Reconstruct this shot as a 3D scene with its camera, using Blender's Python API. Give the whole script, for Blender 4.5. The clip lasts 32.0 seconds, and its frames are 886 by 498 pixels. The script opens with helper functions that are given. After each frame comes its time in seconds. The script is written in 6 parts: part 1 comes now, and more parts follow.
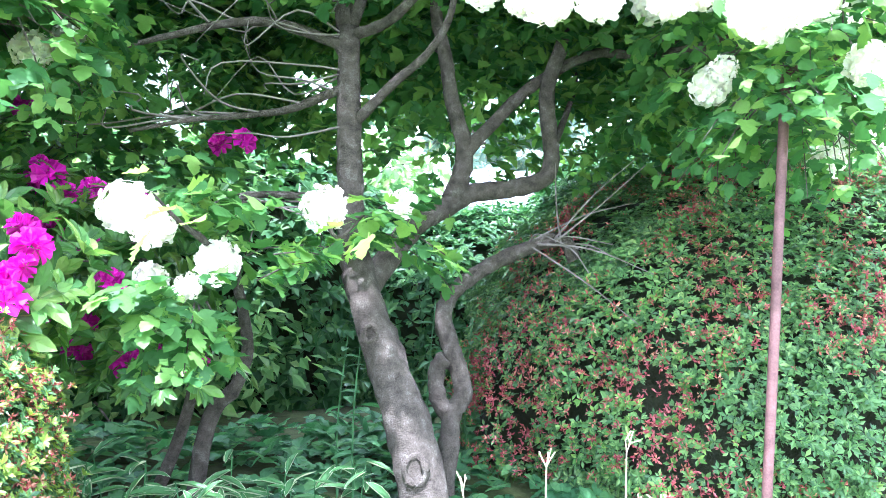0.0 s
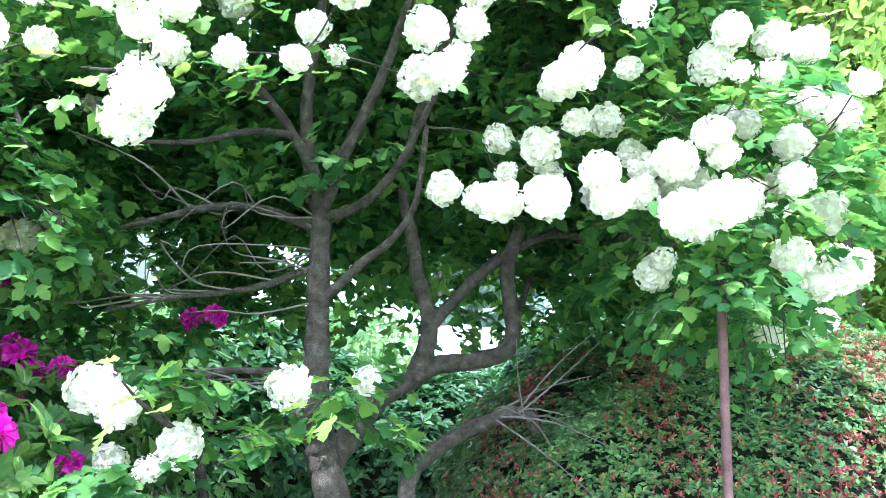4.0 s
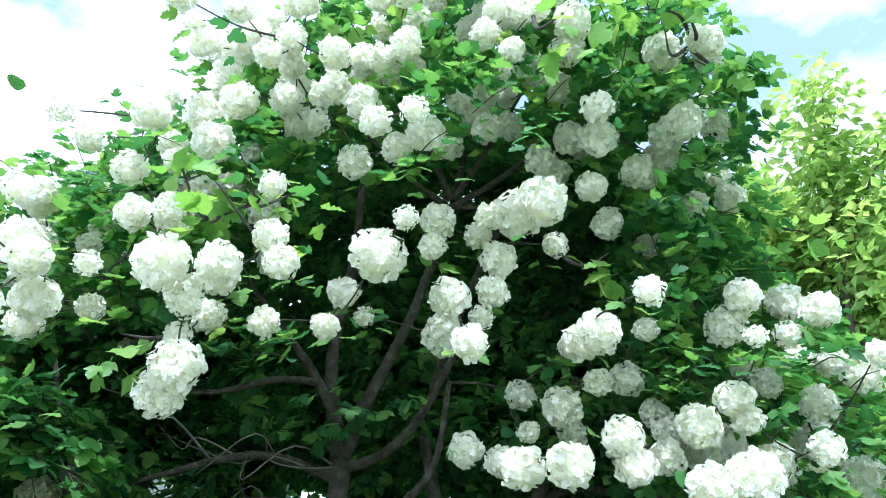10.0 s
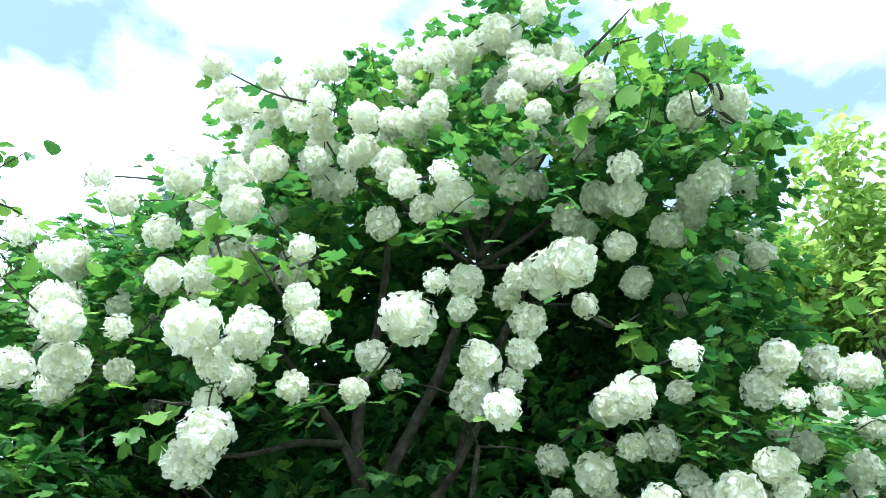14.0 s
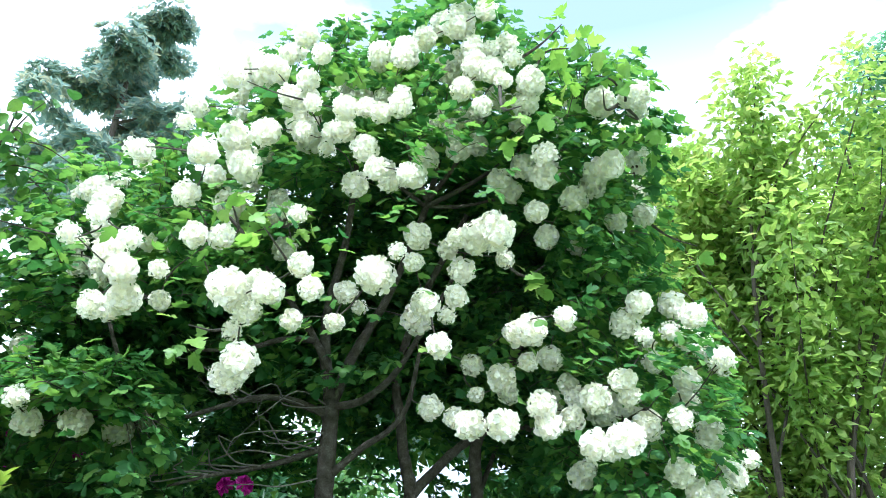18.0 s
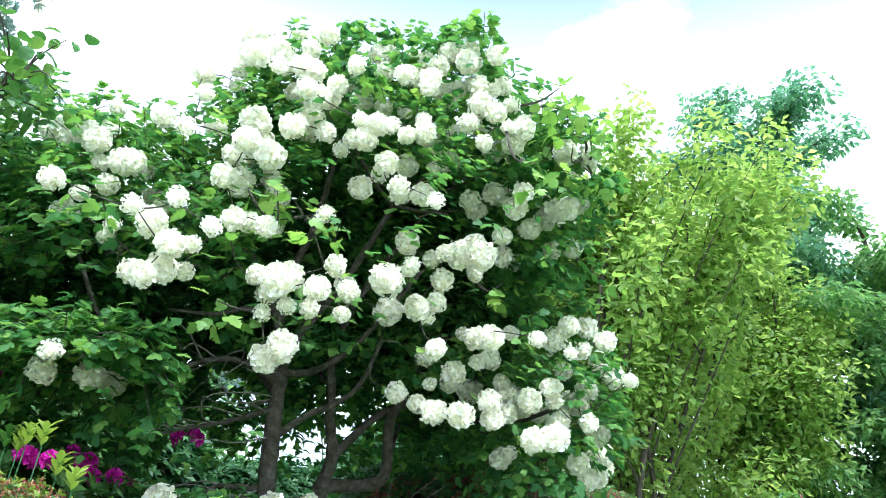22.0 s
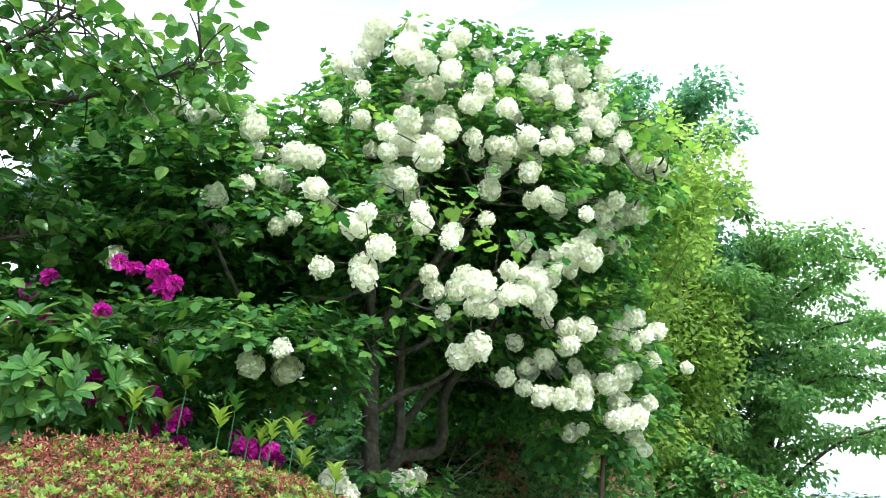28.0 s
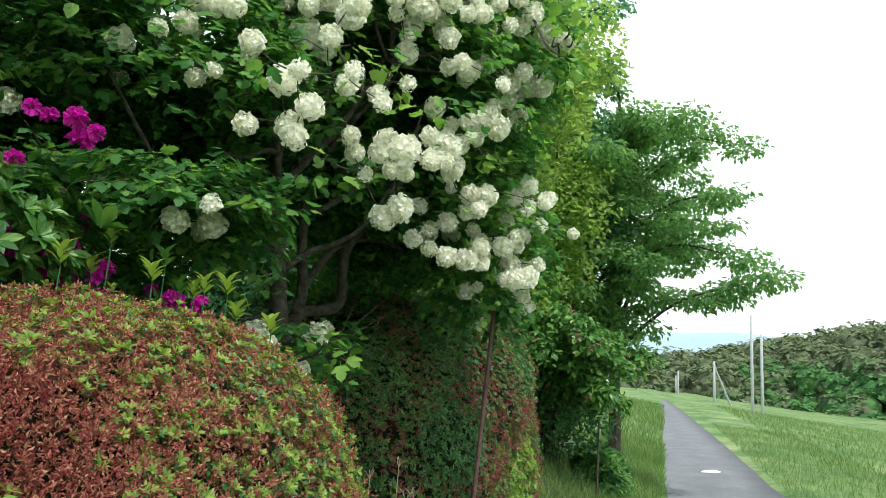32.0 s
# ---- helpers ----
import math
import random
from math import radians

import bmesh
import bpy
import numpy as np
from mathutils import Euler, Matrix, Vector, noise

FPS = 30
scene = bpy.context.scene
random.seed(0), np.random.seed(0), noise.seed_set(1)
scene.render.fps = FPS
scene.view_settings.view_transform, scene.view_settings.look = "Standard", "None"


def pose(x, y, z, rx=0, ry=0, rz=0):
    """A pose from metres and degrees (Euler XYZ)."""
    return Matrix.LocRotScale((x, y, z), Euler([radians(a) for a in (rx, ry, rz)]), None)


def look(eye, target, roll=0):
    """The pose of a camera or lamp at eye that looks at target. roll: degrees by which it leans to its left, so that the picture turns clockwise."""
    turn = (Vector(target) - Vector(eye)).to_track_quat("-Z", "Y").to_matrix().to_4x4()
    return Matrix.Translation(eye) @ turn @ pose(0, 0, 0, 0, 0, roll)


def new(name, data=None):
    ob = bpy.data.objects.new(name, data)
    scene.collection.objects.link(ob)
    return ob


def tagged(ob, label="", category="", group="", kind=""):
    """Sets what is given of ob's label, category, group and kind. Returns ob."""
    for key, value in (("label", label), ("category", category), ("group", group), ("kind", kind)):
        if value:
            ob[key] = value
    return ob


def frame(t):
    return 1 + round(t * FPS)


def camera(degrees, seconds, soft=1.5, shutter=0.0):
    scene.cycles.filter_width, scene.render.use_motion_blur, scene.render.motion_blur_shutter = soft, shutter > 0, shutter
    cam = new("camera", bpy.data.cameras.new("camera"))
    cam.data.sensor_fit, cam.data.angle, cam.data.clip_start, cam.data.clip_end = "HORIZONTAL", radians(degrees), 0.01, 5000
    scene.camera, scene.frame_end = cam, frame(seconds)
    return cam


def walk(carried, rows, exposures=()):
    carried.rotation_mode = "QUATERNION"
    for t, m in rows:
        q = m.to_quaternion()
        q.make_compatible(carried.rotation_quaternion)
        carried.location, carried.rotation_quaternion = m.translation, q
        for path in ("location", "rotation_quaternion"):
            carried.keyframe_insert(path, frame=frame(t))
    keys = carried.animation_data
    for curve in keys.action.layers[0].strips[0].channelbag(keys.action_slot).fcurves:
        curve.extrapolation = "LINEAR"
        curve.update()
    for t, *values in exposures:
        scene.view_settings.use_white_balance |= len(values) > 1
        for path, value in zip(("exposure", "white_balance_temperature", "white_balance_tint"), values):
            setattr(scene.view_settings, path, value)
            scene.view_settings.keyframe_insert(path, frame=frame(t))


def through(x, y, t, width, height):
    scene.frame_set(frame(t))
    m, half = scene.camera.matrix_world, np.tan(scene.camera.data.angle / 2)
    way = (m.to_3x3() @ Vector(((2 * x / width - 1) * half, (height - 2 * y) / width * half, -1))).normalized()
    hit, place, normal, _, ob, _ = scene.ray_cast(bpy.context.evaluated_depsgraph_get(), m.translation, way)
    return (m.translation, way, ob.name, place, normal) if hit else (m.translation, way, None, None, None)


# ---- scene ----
cam = camera(63.86, 32.0, 0.5)
PATH = [
    (0, (-0.0, -0.0, 1.55), (-0.002, 1.991, 1.739), 0.24),
    (0.5, (0.008, -0.016, 1.56), (0.004, 1.968, 1.81), 0.28),
    (1, (0.011, -0.026, 1.562), (0.012, 1.95, 1.868), 0.19),
    (1.5, (0.018, -0.045, 1.568), (0.019, 1.924, 1.921), 0.12),
    (2, (0.016, -0.055, 1.573), (0.025, 1.905, 1.972), 0.15),
    (2.5, (0.026, -0.067, 1.578), (0.041, 1.884, 2.018), 0.15),
    (3, (0.028, -0.087, 1.586), (0.063, 1.853, 2.071), 0.16),
    (3.5, (0.034, -0.098, 1.593), (0.085, 1.826, 2.137), 0.15),
    (4, (0.032, -0.109, 1.614), (0.099, 1.797, 2.215), 0.17),
    (4.5, (0.032, -0.122, 1.639), (0.102, 1.766, 2.294), 0.24),
    (6.5, (0.041, -0.148, 1.672), (0.093, 1.662, 2.521), 0.14),
    (7, (0.04, -0.162, 1.686), (0.083, 1.627, 2.581), 0.32),
    (7.5, (0.042, -0.174, 1.693), (0.071, 1.589, 2.636), 0.46),
    (8, (0.041, -0.18, 1.694), (0.062, 1.559, 2.681), 0.61),
    (8.5, (0.039, -0.182, 1.698), (0.054, 1.537, 2.721), 0.87),
    (9, (0.033, -0.186, 1.706), (0.044, 1.513, 2.76), 1.10),
    (9.5, (0.033, -0.191, 1.708), (0.035, 1.483, 2.802), 1.45),
    (10, (0.032, -0.203, 1.719), (0.02, 1.449, 2.846), 1.94),
    (10.5, (0.026, -0.219, 1.729), (-0.006, 1.409, 2.891), 2.40),
    (11, (0.02, -0.225, 1.734), (-0.027, 1.376, 2.931), 2.80),
    (11.5, (0.023, -0.234, 1.741), (-0.031, 1.347, 2.964), 3.02),
    (12, (0.019, -0.237, 1.741), (-0.019, 1.327, 2.988), 3.12),
    (12.5, (0.021, -0.23, 1.743), (-0.004, 1.324, 3.002), 3.02),
    (13, (0.025, -0.221, 1.739), (-0.013, 1.33, 3.001), 3.08),
    (13.5, (0.02, -0.208, 1.737), (-0.033, 1.348, 2.993), 3.11),
    (14, (0.003, -0.209, 1.745), (-0.065, 1.356, 2.989), 2.85),
    (14.5, (0.006, -0.219, 1.743), (-0.069, 1.363, 2.965), 3.15),
    (16.5, (-0.016, -0.557, 1.73), (-0.003, 1.147, 2.776), 2.48),
    (17, (0.029, -0.73, 1.723), (0.045, 1.012, 2.705), 2.21),
    (17.5, (0.012, -0.825, 1.721), (0.059, 0.947, 2.646), 2.28),
    (18, (-0.057, -0.972, 1.705), (0.059, 0.816, 2.593), 2.85),
    (18.5, (-0.122, -1.094, 1.707), (0.099, 0.703, 2.558), 3.88),
    (19, (-0.195, -1.189, 1.703), (0.135, 0.602, 2.532), 4.89),
    (19.5, (-0.328, -1.245, 1.713), (0.097, 0.528, 2.533), 5.47),
    (20, (-0.494, -1.222, 1.714), (-0.002, 0.535, 2.533), 6.06),
    (20.5, (-0.607, -1.196, 1.723), (-0.06, 0.545, 2.541), 6.22),
    (21, (-0.684, -1.21, 1.718), (-0.096, 0.521, 2.529), 6.25),
    (21.5, (-0.805, -1.277, 1.716), (-0.177, 0.444, 2.519), 6.19),
    (22, (-0.909, -1.262, 1.729), (-0.238, 0.451, 2.514), 5.68),
    (22.5, (-1.052, -1.162, 1.724), (-0.339, 0.539, 2.497), 5.61),
    (23, (-1.183, -1.116, 1.721), (-0.401, 0.561, 2.481), 5.58),
    (23.5, (-1.305, -1.11, 1.709), (-0.436, 0.525, 2.466), 5.34),
    (24, (-1.467, -1.022, 1.733), (-0.519, 0.573, 2.478), 5.44),
    (24.5, (-1.606, -0.944, 1.725), (-0.581, 0.613, 2.451), 5.22),
    (25, (-1.773, -0.969, 1.721), (-0.675, 0.539, 2.443), 4.66),
    (25.5, (-1.946, -0.947, 1.74), (-0.806, 0.534, 2.452), 4.43),
    (26, (-2.088, -0.892, 1.74), (-0.931, 0.578, 2.448), 4.19),
    (26.5, (-2.134, -0.891, 1.749), (-0.989, 0.589, 2.456), 4.04),
    (28.5, (-2.164, -0.931, 1.767), (-1.09, 0.618, 2.435), 4.09),
    (29, (-2.174, -0.948, 1.77), (-1.059, 0.575, 2.429), 4.26),
    (29.5, (-2.208, -0.961, 1.768), (-1.014, 0.509, 2.409), 4.21),
    (30, (-2.301, -0.919, 1.757), (-1.03, 0.499, 2.367), 3.99),
    (30.5, (-2.391, -0.867, 1.744), (-1.047, 0.506, 2.3), 3.76),
    (31, (-2.394, -0.857, 1.737), (-0.993, 0.488, 2.218), 3.41),
    (31.5, (-2.389, -0.84, 1.725), (-0.96, 0.499, 2.129), 3.13),
    (32, (-2.387, -0.838, 1.721), (-0.946, 0.509, 2.051), 3.20),
]
walk(cam, [(t, look(eye, target, roll)) for t, eye, target, roll in PATH],
     exposures=[(0, 2.95, 5200, 30), (4, 2.3, 5150, 26), (9, 1.08, 5080, 18), (13, 0.8, 5180, 8), (17, 0.95, 5280, 12), (19, 1.1, 5330, 15), (23, 0.92, 5380, 13), (25.5, 0.7, 5580, 9), (26.5, 0.32, 5830, 5), (28.5, 0.75, 5780, 7), (29.5, 0.66, 5980, 6), (30.2, 0.52, 6080, 6), (31, 0.02, 6080, 6), (32, 0.02, 6080, 6)])

# ---------------------------------------------------------------- world and sun
SUN_EL, SUN_AZ = 61.0, 188.0  # elevation; azimuth clockwise from +y
world = bpy.data.worlds.new("world")
scene.world = world
world.use_nodes = True
wn, wl = world.node_tree.nodes, world.node_tree.links
wn.clear()
w_out = wn.new("ShaderNodeOutputWorld")
w_sky = wn.new("ShaderNodeTexSky")
w_sky.sky_type, w_sky.sun_disc = "NISHITA", False
w_sky.sun_elevation, w_sky.sun_rotation = radians(SUN_EL), radians(SUN_AZ)
w_sky.air_density, w_sky.dust_density, w_sky.ozone_density = 1.0, 1.6, 0.5
w_bg, w_cl, w_mix = wn.new("ShaderNodeBackground"), wn.new("ShaderNodeBackground"), wn.new("ShaderNodeMixShader")
w_bg.inputs["Strength"].default_value = 0.15
w_cl.inputs["Color"].default_value, w_cl.inputs["Strength"].default_value = (0.98, 1.0, 0.99, 1), 1.5
w_co, w_map, w_no, w_ra = wn.new("ShaderNodeTexCoord"), wn.new("ShaderNodeMapping"), wn.new("ShaderNodeTexNoise"), wn.new("ShaderNodeValToRGB")
w_map.inputs["Scale"].default_value = (1.0, 1.0, 2.2)
w_no.inputs["Scale"].default_value, w_no.inputs["Detail"].default_value, w_no.inputs["Roughness"].default_value = 1.7, 7, 0.55
w_ra.color_ramp.elements[0].position, w_ra.color_ramp.elements[1].position = 0.46, 0.58
w_ra.color_ramp.elements[0].color = (0.18, 0.18, 0.18, 1)
wl.new(w_co.outputs["Generated"], w_map.inputs["Vector"])
wl.new(w_map.outputs["Vector"], w_no.inputs["Vector"])
wl.new(w_no.outputs["Fac"], w_ra.inputs["Fac"])
w_haze = wn.new("ShaderNodeMixRGB")
w_haze.blend_type = "MULTIPLY"
w_haze.inputs["Fac"].default_value, w_haze.inputs["Color2"].default_value = 1.0, (0.80, 1.06, 0.98, 1)
wl.new(w_sky.outputs["Color"], w_haze.inputs["Color1"])
wl.new(w_haze.outputs["Color"], w_bg.inputs["Color"])
w_sep, w_hor, w_max = wn.new("ShaderNodeSeparateXYZ"), wn.new("ShaderNodeMapRange"), wn.new("ShaderNodeMath")
w_max.operation = "MAXIMUM"
w_hor.inputs["From Min"].default_value, w_hor.inputs["From Max"].default_value = 0.42, 0.74
w_hor.inputs["To Min"].default_value, w_hor.inputs["To Max"].default_value = 1.0, 0.0
wl.new(w_co.outputs["Generated"], w_sep.inputs[0])
wl.new(w_sep.outputs["Z"], w_hor.inputs["Value"])
wl.new(w_ra.outputs["Color"], w_max.inputs[0])
wl.new(w_hor.outputs[0], w_max.inputs[1])
wl.new(w_max.outputs[0], w_mix.inputs["Fac"])
wl.new(w_bg.outputs[0], w_mix.inputs[1])
wl.new(w_cl.outputs[0], w_mix.inputs[2])
wl.new(w_mix.outputs[0], w_out.inputs["Surface"])

sun = new("sun", bpy.data.lights.new("sun", "SUN"))
sun.data.energy, sun.data.angle, sun.data.color = 3.2, radians(1.5), (1.0, 0.96, 0.88)
_az, _el = radians(SUN_AZ), radians(SUN_EL)
sun_dir = Vector((math.sin(_az) * math.cos(_el), math.cos(_az) * math.cos(_el), math.sin(_el)))
sun.matrix_world = look(sun_dir * 30, (0, 0, 0))


# ---------------------------------------------------------------- materials
def material(name, rough=0.6, spec=0.4):
    m = bpy.data.materials.new(name)
    m.use_nodes = True
    b = m.node_tree.nodes["Principled BSDF"]
    b.inputs["Roughness"].default_value = rough
    b.inputs["Specular IOR Level"].default_value = spec
    return m, m.node_tree.nodes, m.node_tree.links, b


def ramp(nodes, stops):
    r = nodes.new("ShaderNodeValToRGB")
    while len(r.color_ramp.elements) < len(stops):
        r.color_ramp.elements.new(0.5)
    for e, (p, c) in zip(r.color_ramp.elements, stops):
        e.position, e.color = p, (*c, 1)
    return r


def noise_tex(nodes, links, scale, detail=4, rough=0.55, coord="Object"):
    co, no = nodes.new("ShaderNodeTexCoord"), nodes.new("ShaderNodeTexNoise")
    no.inputs["Scale"].default_value, no.inputs["Detail"].default_value, no.inputs["Roughness"].default_value = scale, detail, rough
    links.new(co.outputs[coord], no.inputs["Vector"])
    return no


def bump(nodes, links, b, height, strength, distance):
    bu = nodes.new("ShaderNodeBump")
    bu.inputs["Strength"].default_value, bu.inputs["Distance"].default_value = strength, distance
    links.new(height, bu.inputs["Height"])
    links.new(bu.outputs[0], b.inputs["Normal"])


def leafy(name, stops, through=0.35, rough=0.5, patch=1.3, spec=0.35):
    """Leaves or petals: the tone changes from piece to piece and softly over the plant; light shines through."""
    m, n, l, b = material(name, rough, spec)
    geo = n.new("ShaderNodeNewGeometry")
    no = noise_tex(n, l, patch, 3, 0.5, "Object")
    mix = n.new("ShaderNodeMath")
    mix.operation = "MULTIPLY_ADD"
    mix.inputs[1].default_value, mix.inputs[2].default_value = 0.72, 0.0
    add = n.new("ShaderNodeMath")
    add.operation = "MULTIPLY_ADD"
    add.inputs[1].default_value = 0.38
    l.new(geo.outputs["Random Per Island"], mix.inputs[0])
    l.new(no.outputs["Fac"], add.inputs[0])
    l.new(mix.outputs[0], add.inputs[2])
    r = ramp(n, stops)
    l.new(add.outputs[0], r.inputs["Fac"])
    fine = noise_tex(n, l, 90.0, 3, 0.6, "Object")
    hsv = n.new("ShaderNodeHueSaturation")
    val = n.new("ShaderNodeMapRange")
    val.inputs["To Min"].default_value, val.inputs["To Max"].default_value = 0.8, 1.2
    l.new(fine.outputs["Fac"], val.inputs["Value"])
    l.new(val.outputs[0], hsv.inputs["Value"])
    l.new(r.outputs["Color"], hsv.inputs["Color"])
    l.new(hsv.outputs["Color"], b.inputs["Base Color"])
    bump(n, l, b, fine.outputs["Fac"], 0.25, 0.002)
    tr, mx = n.new("ShaderNodeBsdfTranslucent"), n.new("ShaderNodeMixShader")
    tint = n.new("ShaderNodeHueSaturation")
    tint.inputs["Hue"].default_value, tint.inputs["Saturation"].default_value, tint.inputs["Value"].default_value = 0.49, 1.1, 1.6
    l.new(hsv.outputs["Color"], tint.inputs["Color"])
    l.new(tint.outputs["Color"], tr.inputs["Color"])
    mx.inputs["Fac"].default_value = through
    l.new(b.outputs[0], mx.inputs[1])
    l.new(tr.outputs[0], mx.inputs[2])
    l.new(mx.outputs[0], n["Material Output"].inputs["Surface"])
    return m


def plain(name, stops, scale, rough=0.8, relief=0.3, depth=0.01, coord="Object", detail=6, spec=0.3):
    m, n, l, b = material(name, rough, spec)
    no = noise_tex(n, l, scale, detail, 0.6, coord)
    fine = noise_tex(n, l, scale * 9, 4, 0.6, coord)
    mixer = n.new("ShaderNodeMath")
    mixer.operation = "MULTIPLY_ADD"
    mixer.inputs[1].default_value = 0.35
    sub = n.new("ShaderNodeMath")
    sub.operation = "MULTIPLY"
    sub.inputs[1].default_value = 0.65
    l.new(no.outputs["Fac"], sub.inputs[0])
    l.new(fine.outputs["Fac"], mixer.inputs[0])
    l.new(sub.outputs[0], mixer.inputs[2])
    r = ramp(n, stops)
    l.new(mixer.outputs[0], r.inputs["Fac"])
    l.new(r.outputs["Color"], b.inputs["Base Color"])
    bump(n, l, b, mixer.outputs[0], relief, depth)
    return m


M_LEAF = leafy("viburnum_leaf", [(0.08, (0.034, 0.112, 0.036)), (0.42, (0.058, 0.168, 0.043)), (0.68, (0.104, 0.245, 0.054)), (0.95, (0.20, 0.35, 0.075))], 0.44, 0.5, 1.3, 0.25)
M_YOUNG = leafy("young_viburnum_leaf", [(0.1, (0.13, 0.28, 0.055)), (0.6, (0.21, 0.38, 0.075)), (1.0, (0.32, 0.46, 0.11))], 0.45, 0.42)
M_PETAL = leafy("snowball_petal", [(0.1, (0.79, 0.79, 0.63)), (0.5, (0.87, 0.86, 0.745)), (1.0, (0.92, 0.92, 0.84))], 0.30, 0.75, 6.0, 0.1)
M_AZ_LEAF = leafy("azalea_leaf", [(0.05, (0.028, 0.085, 0.032)), (0.5, (0.068, 0.165, 0.048)), (0.8, (0.12, 0.25, 0.07)), (1.0, (0.23, 0.36, 0.10))], 0.25, 0.4, 1.6)
M_AZ_BRIGHT = leafy("azalea_new_leaf", [(0.05, (0.12, 0.22, 0.04)), (0.5, (0.22, 0.34, 0.06)), (1.0, (0.38, 0.46, 0.10))], 0.40, 0.4, 1.6)
M_WILT = leafy("wilted_azalea_petal", [(0.05, (0.060, 0.026, 0.018)), (0.25, (0.17, 0.055, 0.040)), (0.42, (0.33, 0.14, 0.085)), (0.56, (0.30, 0.045, 0.055)), (0.72, (0.46, 0.18, 0.13)), (0.86, (0.52, 0.28, 0.17)), (1.0, (0.62, 0.44, 0.28))], 0.25, 0.7, 2.5)
M_RED = leafy("red_azalea_petal", [(0.1, (0.20, 0.04, 0.045)), (0.6, (0.33, 0.075, 0.085)), (1.0, (0.48, 0.20, 0.19))], 0.3, 0.6, 2.5)
M_DUSKY = leafy("dusky_pink_petal", [(0.1, (0.22, 0.09, 0.08)), (0.6, (0.38, 0.17, 0.15)), (1.0, (0.48, 0.30, 0.24))], 0.3, 0.6, 2.5)
M_MAGENTA = leafy("magenta_azalea_petal", [(0.1, (0.42, 0.008, 0.26)), (0.6, (0.60, 0.02, 0.40)), (1.0, (0.72, 0.08, 0.50))], 0.35, 0.55, 3.0)
M_RH_LEAF = leafy("large_azalea_leaf", [(0.05, (0.035, 0.11, 0.03)), (0.6, (0.09, 0.22, 0.045)), (1.0, (0.22, 0.36, 0.08))], 0.3, 0.35, 1.2)
M_YEL_LEAF = leafy("yellow_green_leaf", [(0.05, (0.15, 0.265, 0.065)), (0.5, (0.24, 0.36, 0.088)), (0.85, (0.31, 0.415, 0.115)), (1.0, (0.43, 0.43, 0.15))], 0.60, 0.5, 0.5)
M_BLUE_LEAF = leafy("blue_green_leaf", [(0.05, (0.075, 0.18, 0.11)), (0.6, (0.14, 0.29, 0.155)), (1.0, (0.23, 0.38, 0.18))], 0.5, 0.45, 0.4)
M_CHERRY_LEAF = leafy("cherry_leaf", [(0.05, (0.075, 0.18, 0.065)), (0.6, (0.15, 0.29, 0.095)), (1.0, (0.26, 0.39, 0.125))], 0.52, 0.5, 0.4)
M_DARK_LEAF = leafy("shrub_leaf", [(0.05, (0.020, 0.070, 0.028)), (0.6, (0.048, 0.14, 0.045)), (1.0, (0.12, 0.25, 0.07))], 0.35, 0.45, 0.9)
M_PINE = leafy("pine_needles", [(0.05, (0.12, 0.20, 0.19)), (0.6, (0.21, 0.29, 0.235)), (1.0, (0.31, 0.30, 0.18))], 0.5, 0.6, 0.3)
M_WEED = leafy("weed_leaf", [(0.05, (0.03, 0.10, 0.045)), (0.6, (0.065, 0.19, 0.07)), (1.0, (0.12, 0.28, 0.09))], 0.35, 0.5, 2.0)
M_GRASS = leafy("verge_grass", [(0.05, (0.065, 0.135, 0.035)), (0.5, (0.12, 0.21, 0.055)), (0.85, (0.20, 0.28, 0.085)), (1.0, (0.32, 0.32, 0.15))], 0.35, 0.6, 0.25)
M_BARK = plain("viburnum_bark", [(0.30, (0.022, 0.018, 0.013)), (0.44, (0.070, 0.060, 0.046)), (0.56, (0.115, 0.102, 0.080)), (0.72, (0.25, 0.24, 0.20))], 26.0, 0.92, 1.0, 0.03)
M_TWIG = plain("dry_twig_bark", [(0.3, (0.085, 0.075, 0.065)), (0.7, (0.25, 0.23, 0.20))], 30.0, 0.9, 0.4, 0.004)
M_DARKBARK = plain("dark_bark", [(0.3, (0.035, 0.028, 0.022)), (0.7, (0.13, 0.11, 0.085))], 12.0, 0.9, 0.7, 0.02)
# near-black, so the shade between leaf tufts is put into this colour
M_CORE = plain("shaded_shrub_core", [(0.3, (0.010, 0.016, 0.007)), (0.7, (0.035, 0.042, 0.018))], 18.0, 1.0, 1.0, 0.05)
M_RUST = plain("rusty_iron", [(0.3, (0.055, 0.028, 0.025)), (0.55, (0.13, 0.07, 0.062)), (0.8, (0.22, 0.13, 0.115))], 24.0, 0.65, 0.5, 0.003)
M_SOIL = plain("garden_soil_and_moss", [(0.25, (0.025, 0.028, 0.014)), (0.5, (0.055, 0.07, 0.025)), (0.75, (0.10, 0.15, 0.04))], 3.0, 0.95, 0.8, 0.03)
M_MEADOW = plain("meadow", [(0.34, (0.055, 0.115, 0.035)), (0.47, (0.11, 0.19, 0.06)), (0.56, (0.19, 0.27, 0.09)), (0.68, (0.34, 0.33, 0.17))], 0.45, 0.95, 0.8, 0.08, "Object", 9)
M_ASPHALT = plain("worn_asphalt", [(0.2, (0.12, 0.12, 0.13)), (0.5, (0.18, 0.18, 0.19)), (0.8, (0.26, 0.26, 0.265))], 1.6, 0.9, 0.5, 0.006, "Object", 8)
M_CONCRETE = plain("pole_concrete", [(0.3, (0.36, 0.37, 0.38)), (0.7, (0.52, 0.53, 0.54))], 5.0, 0.85, 0.2, 0.004)
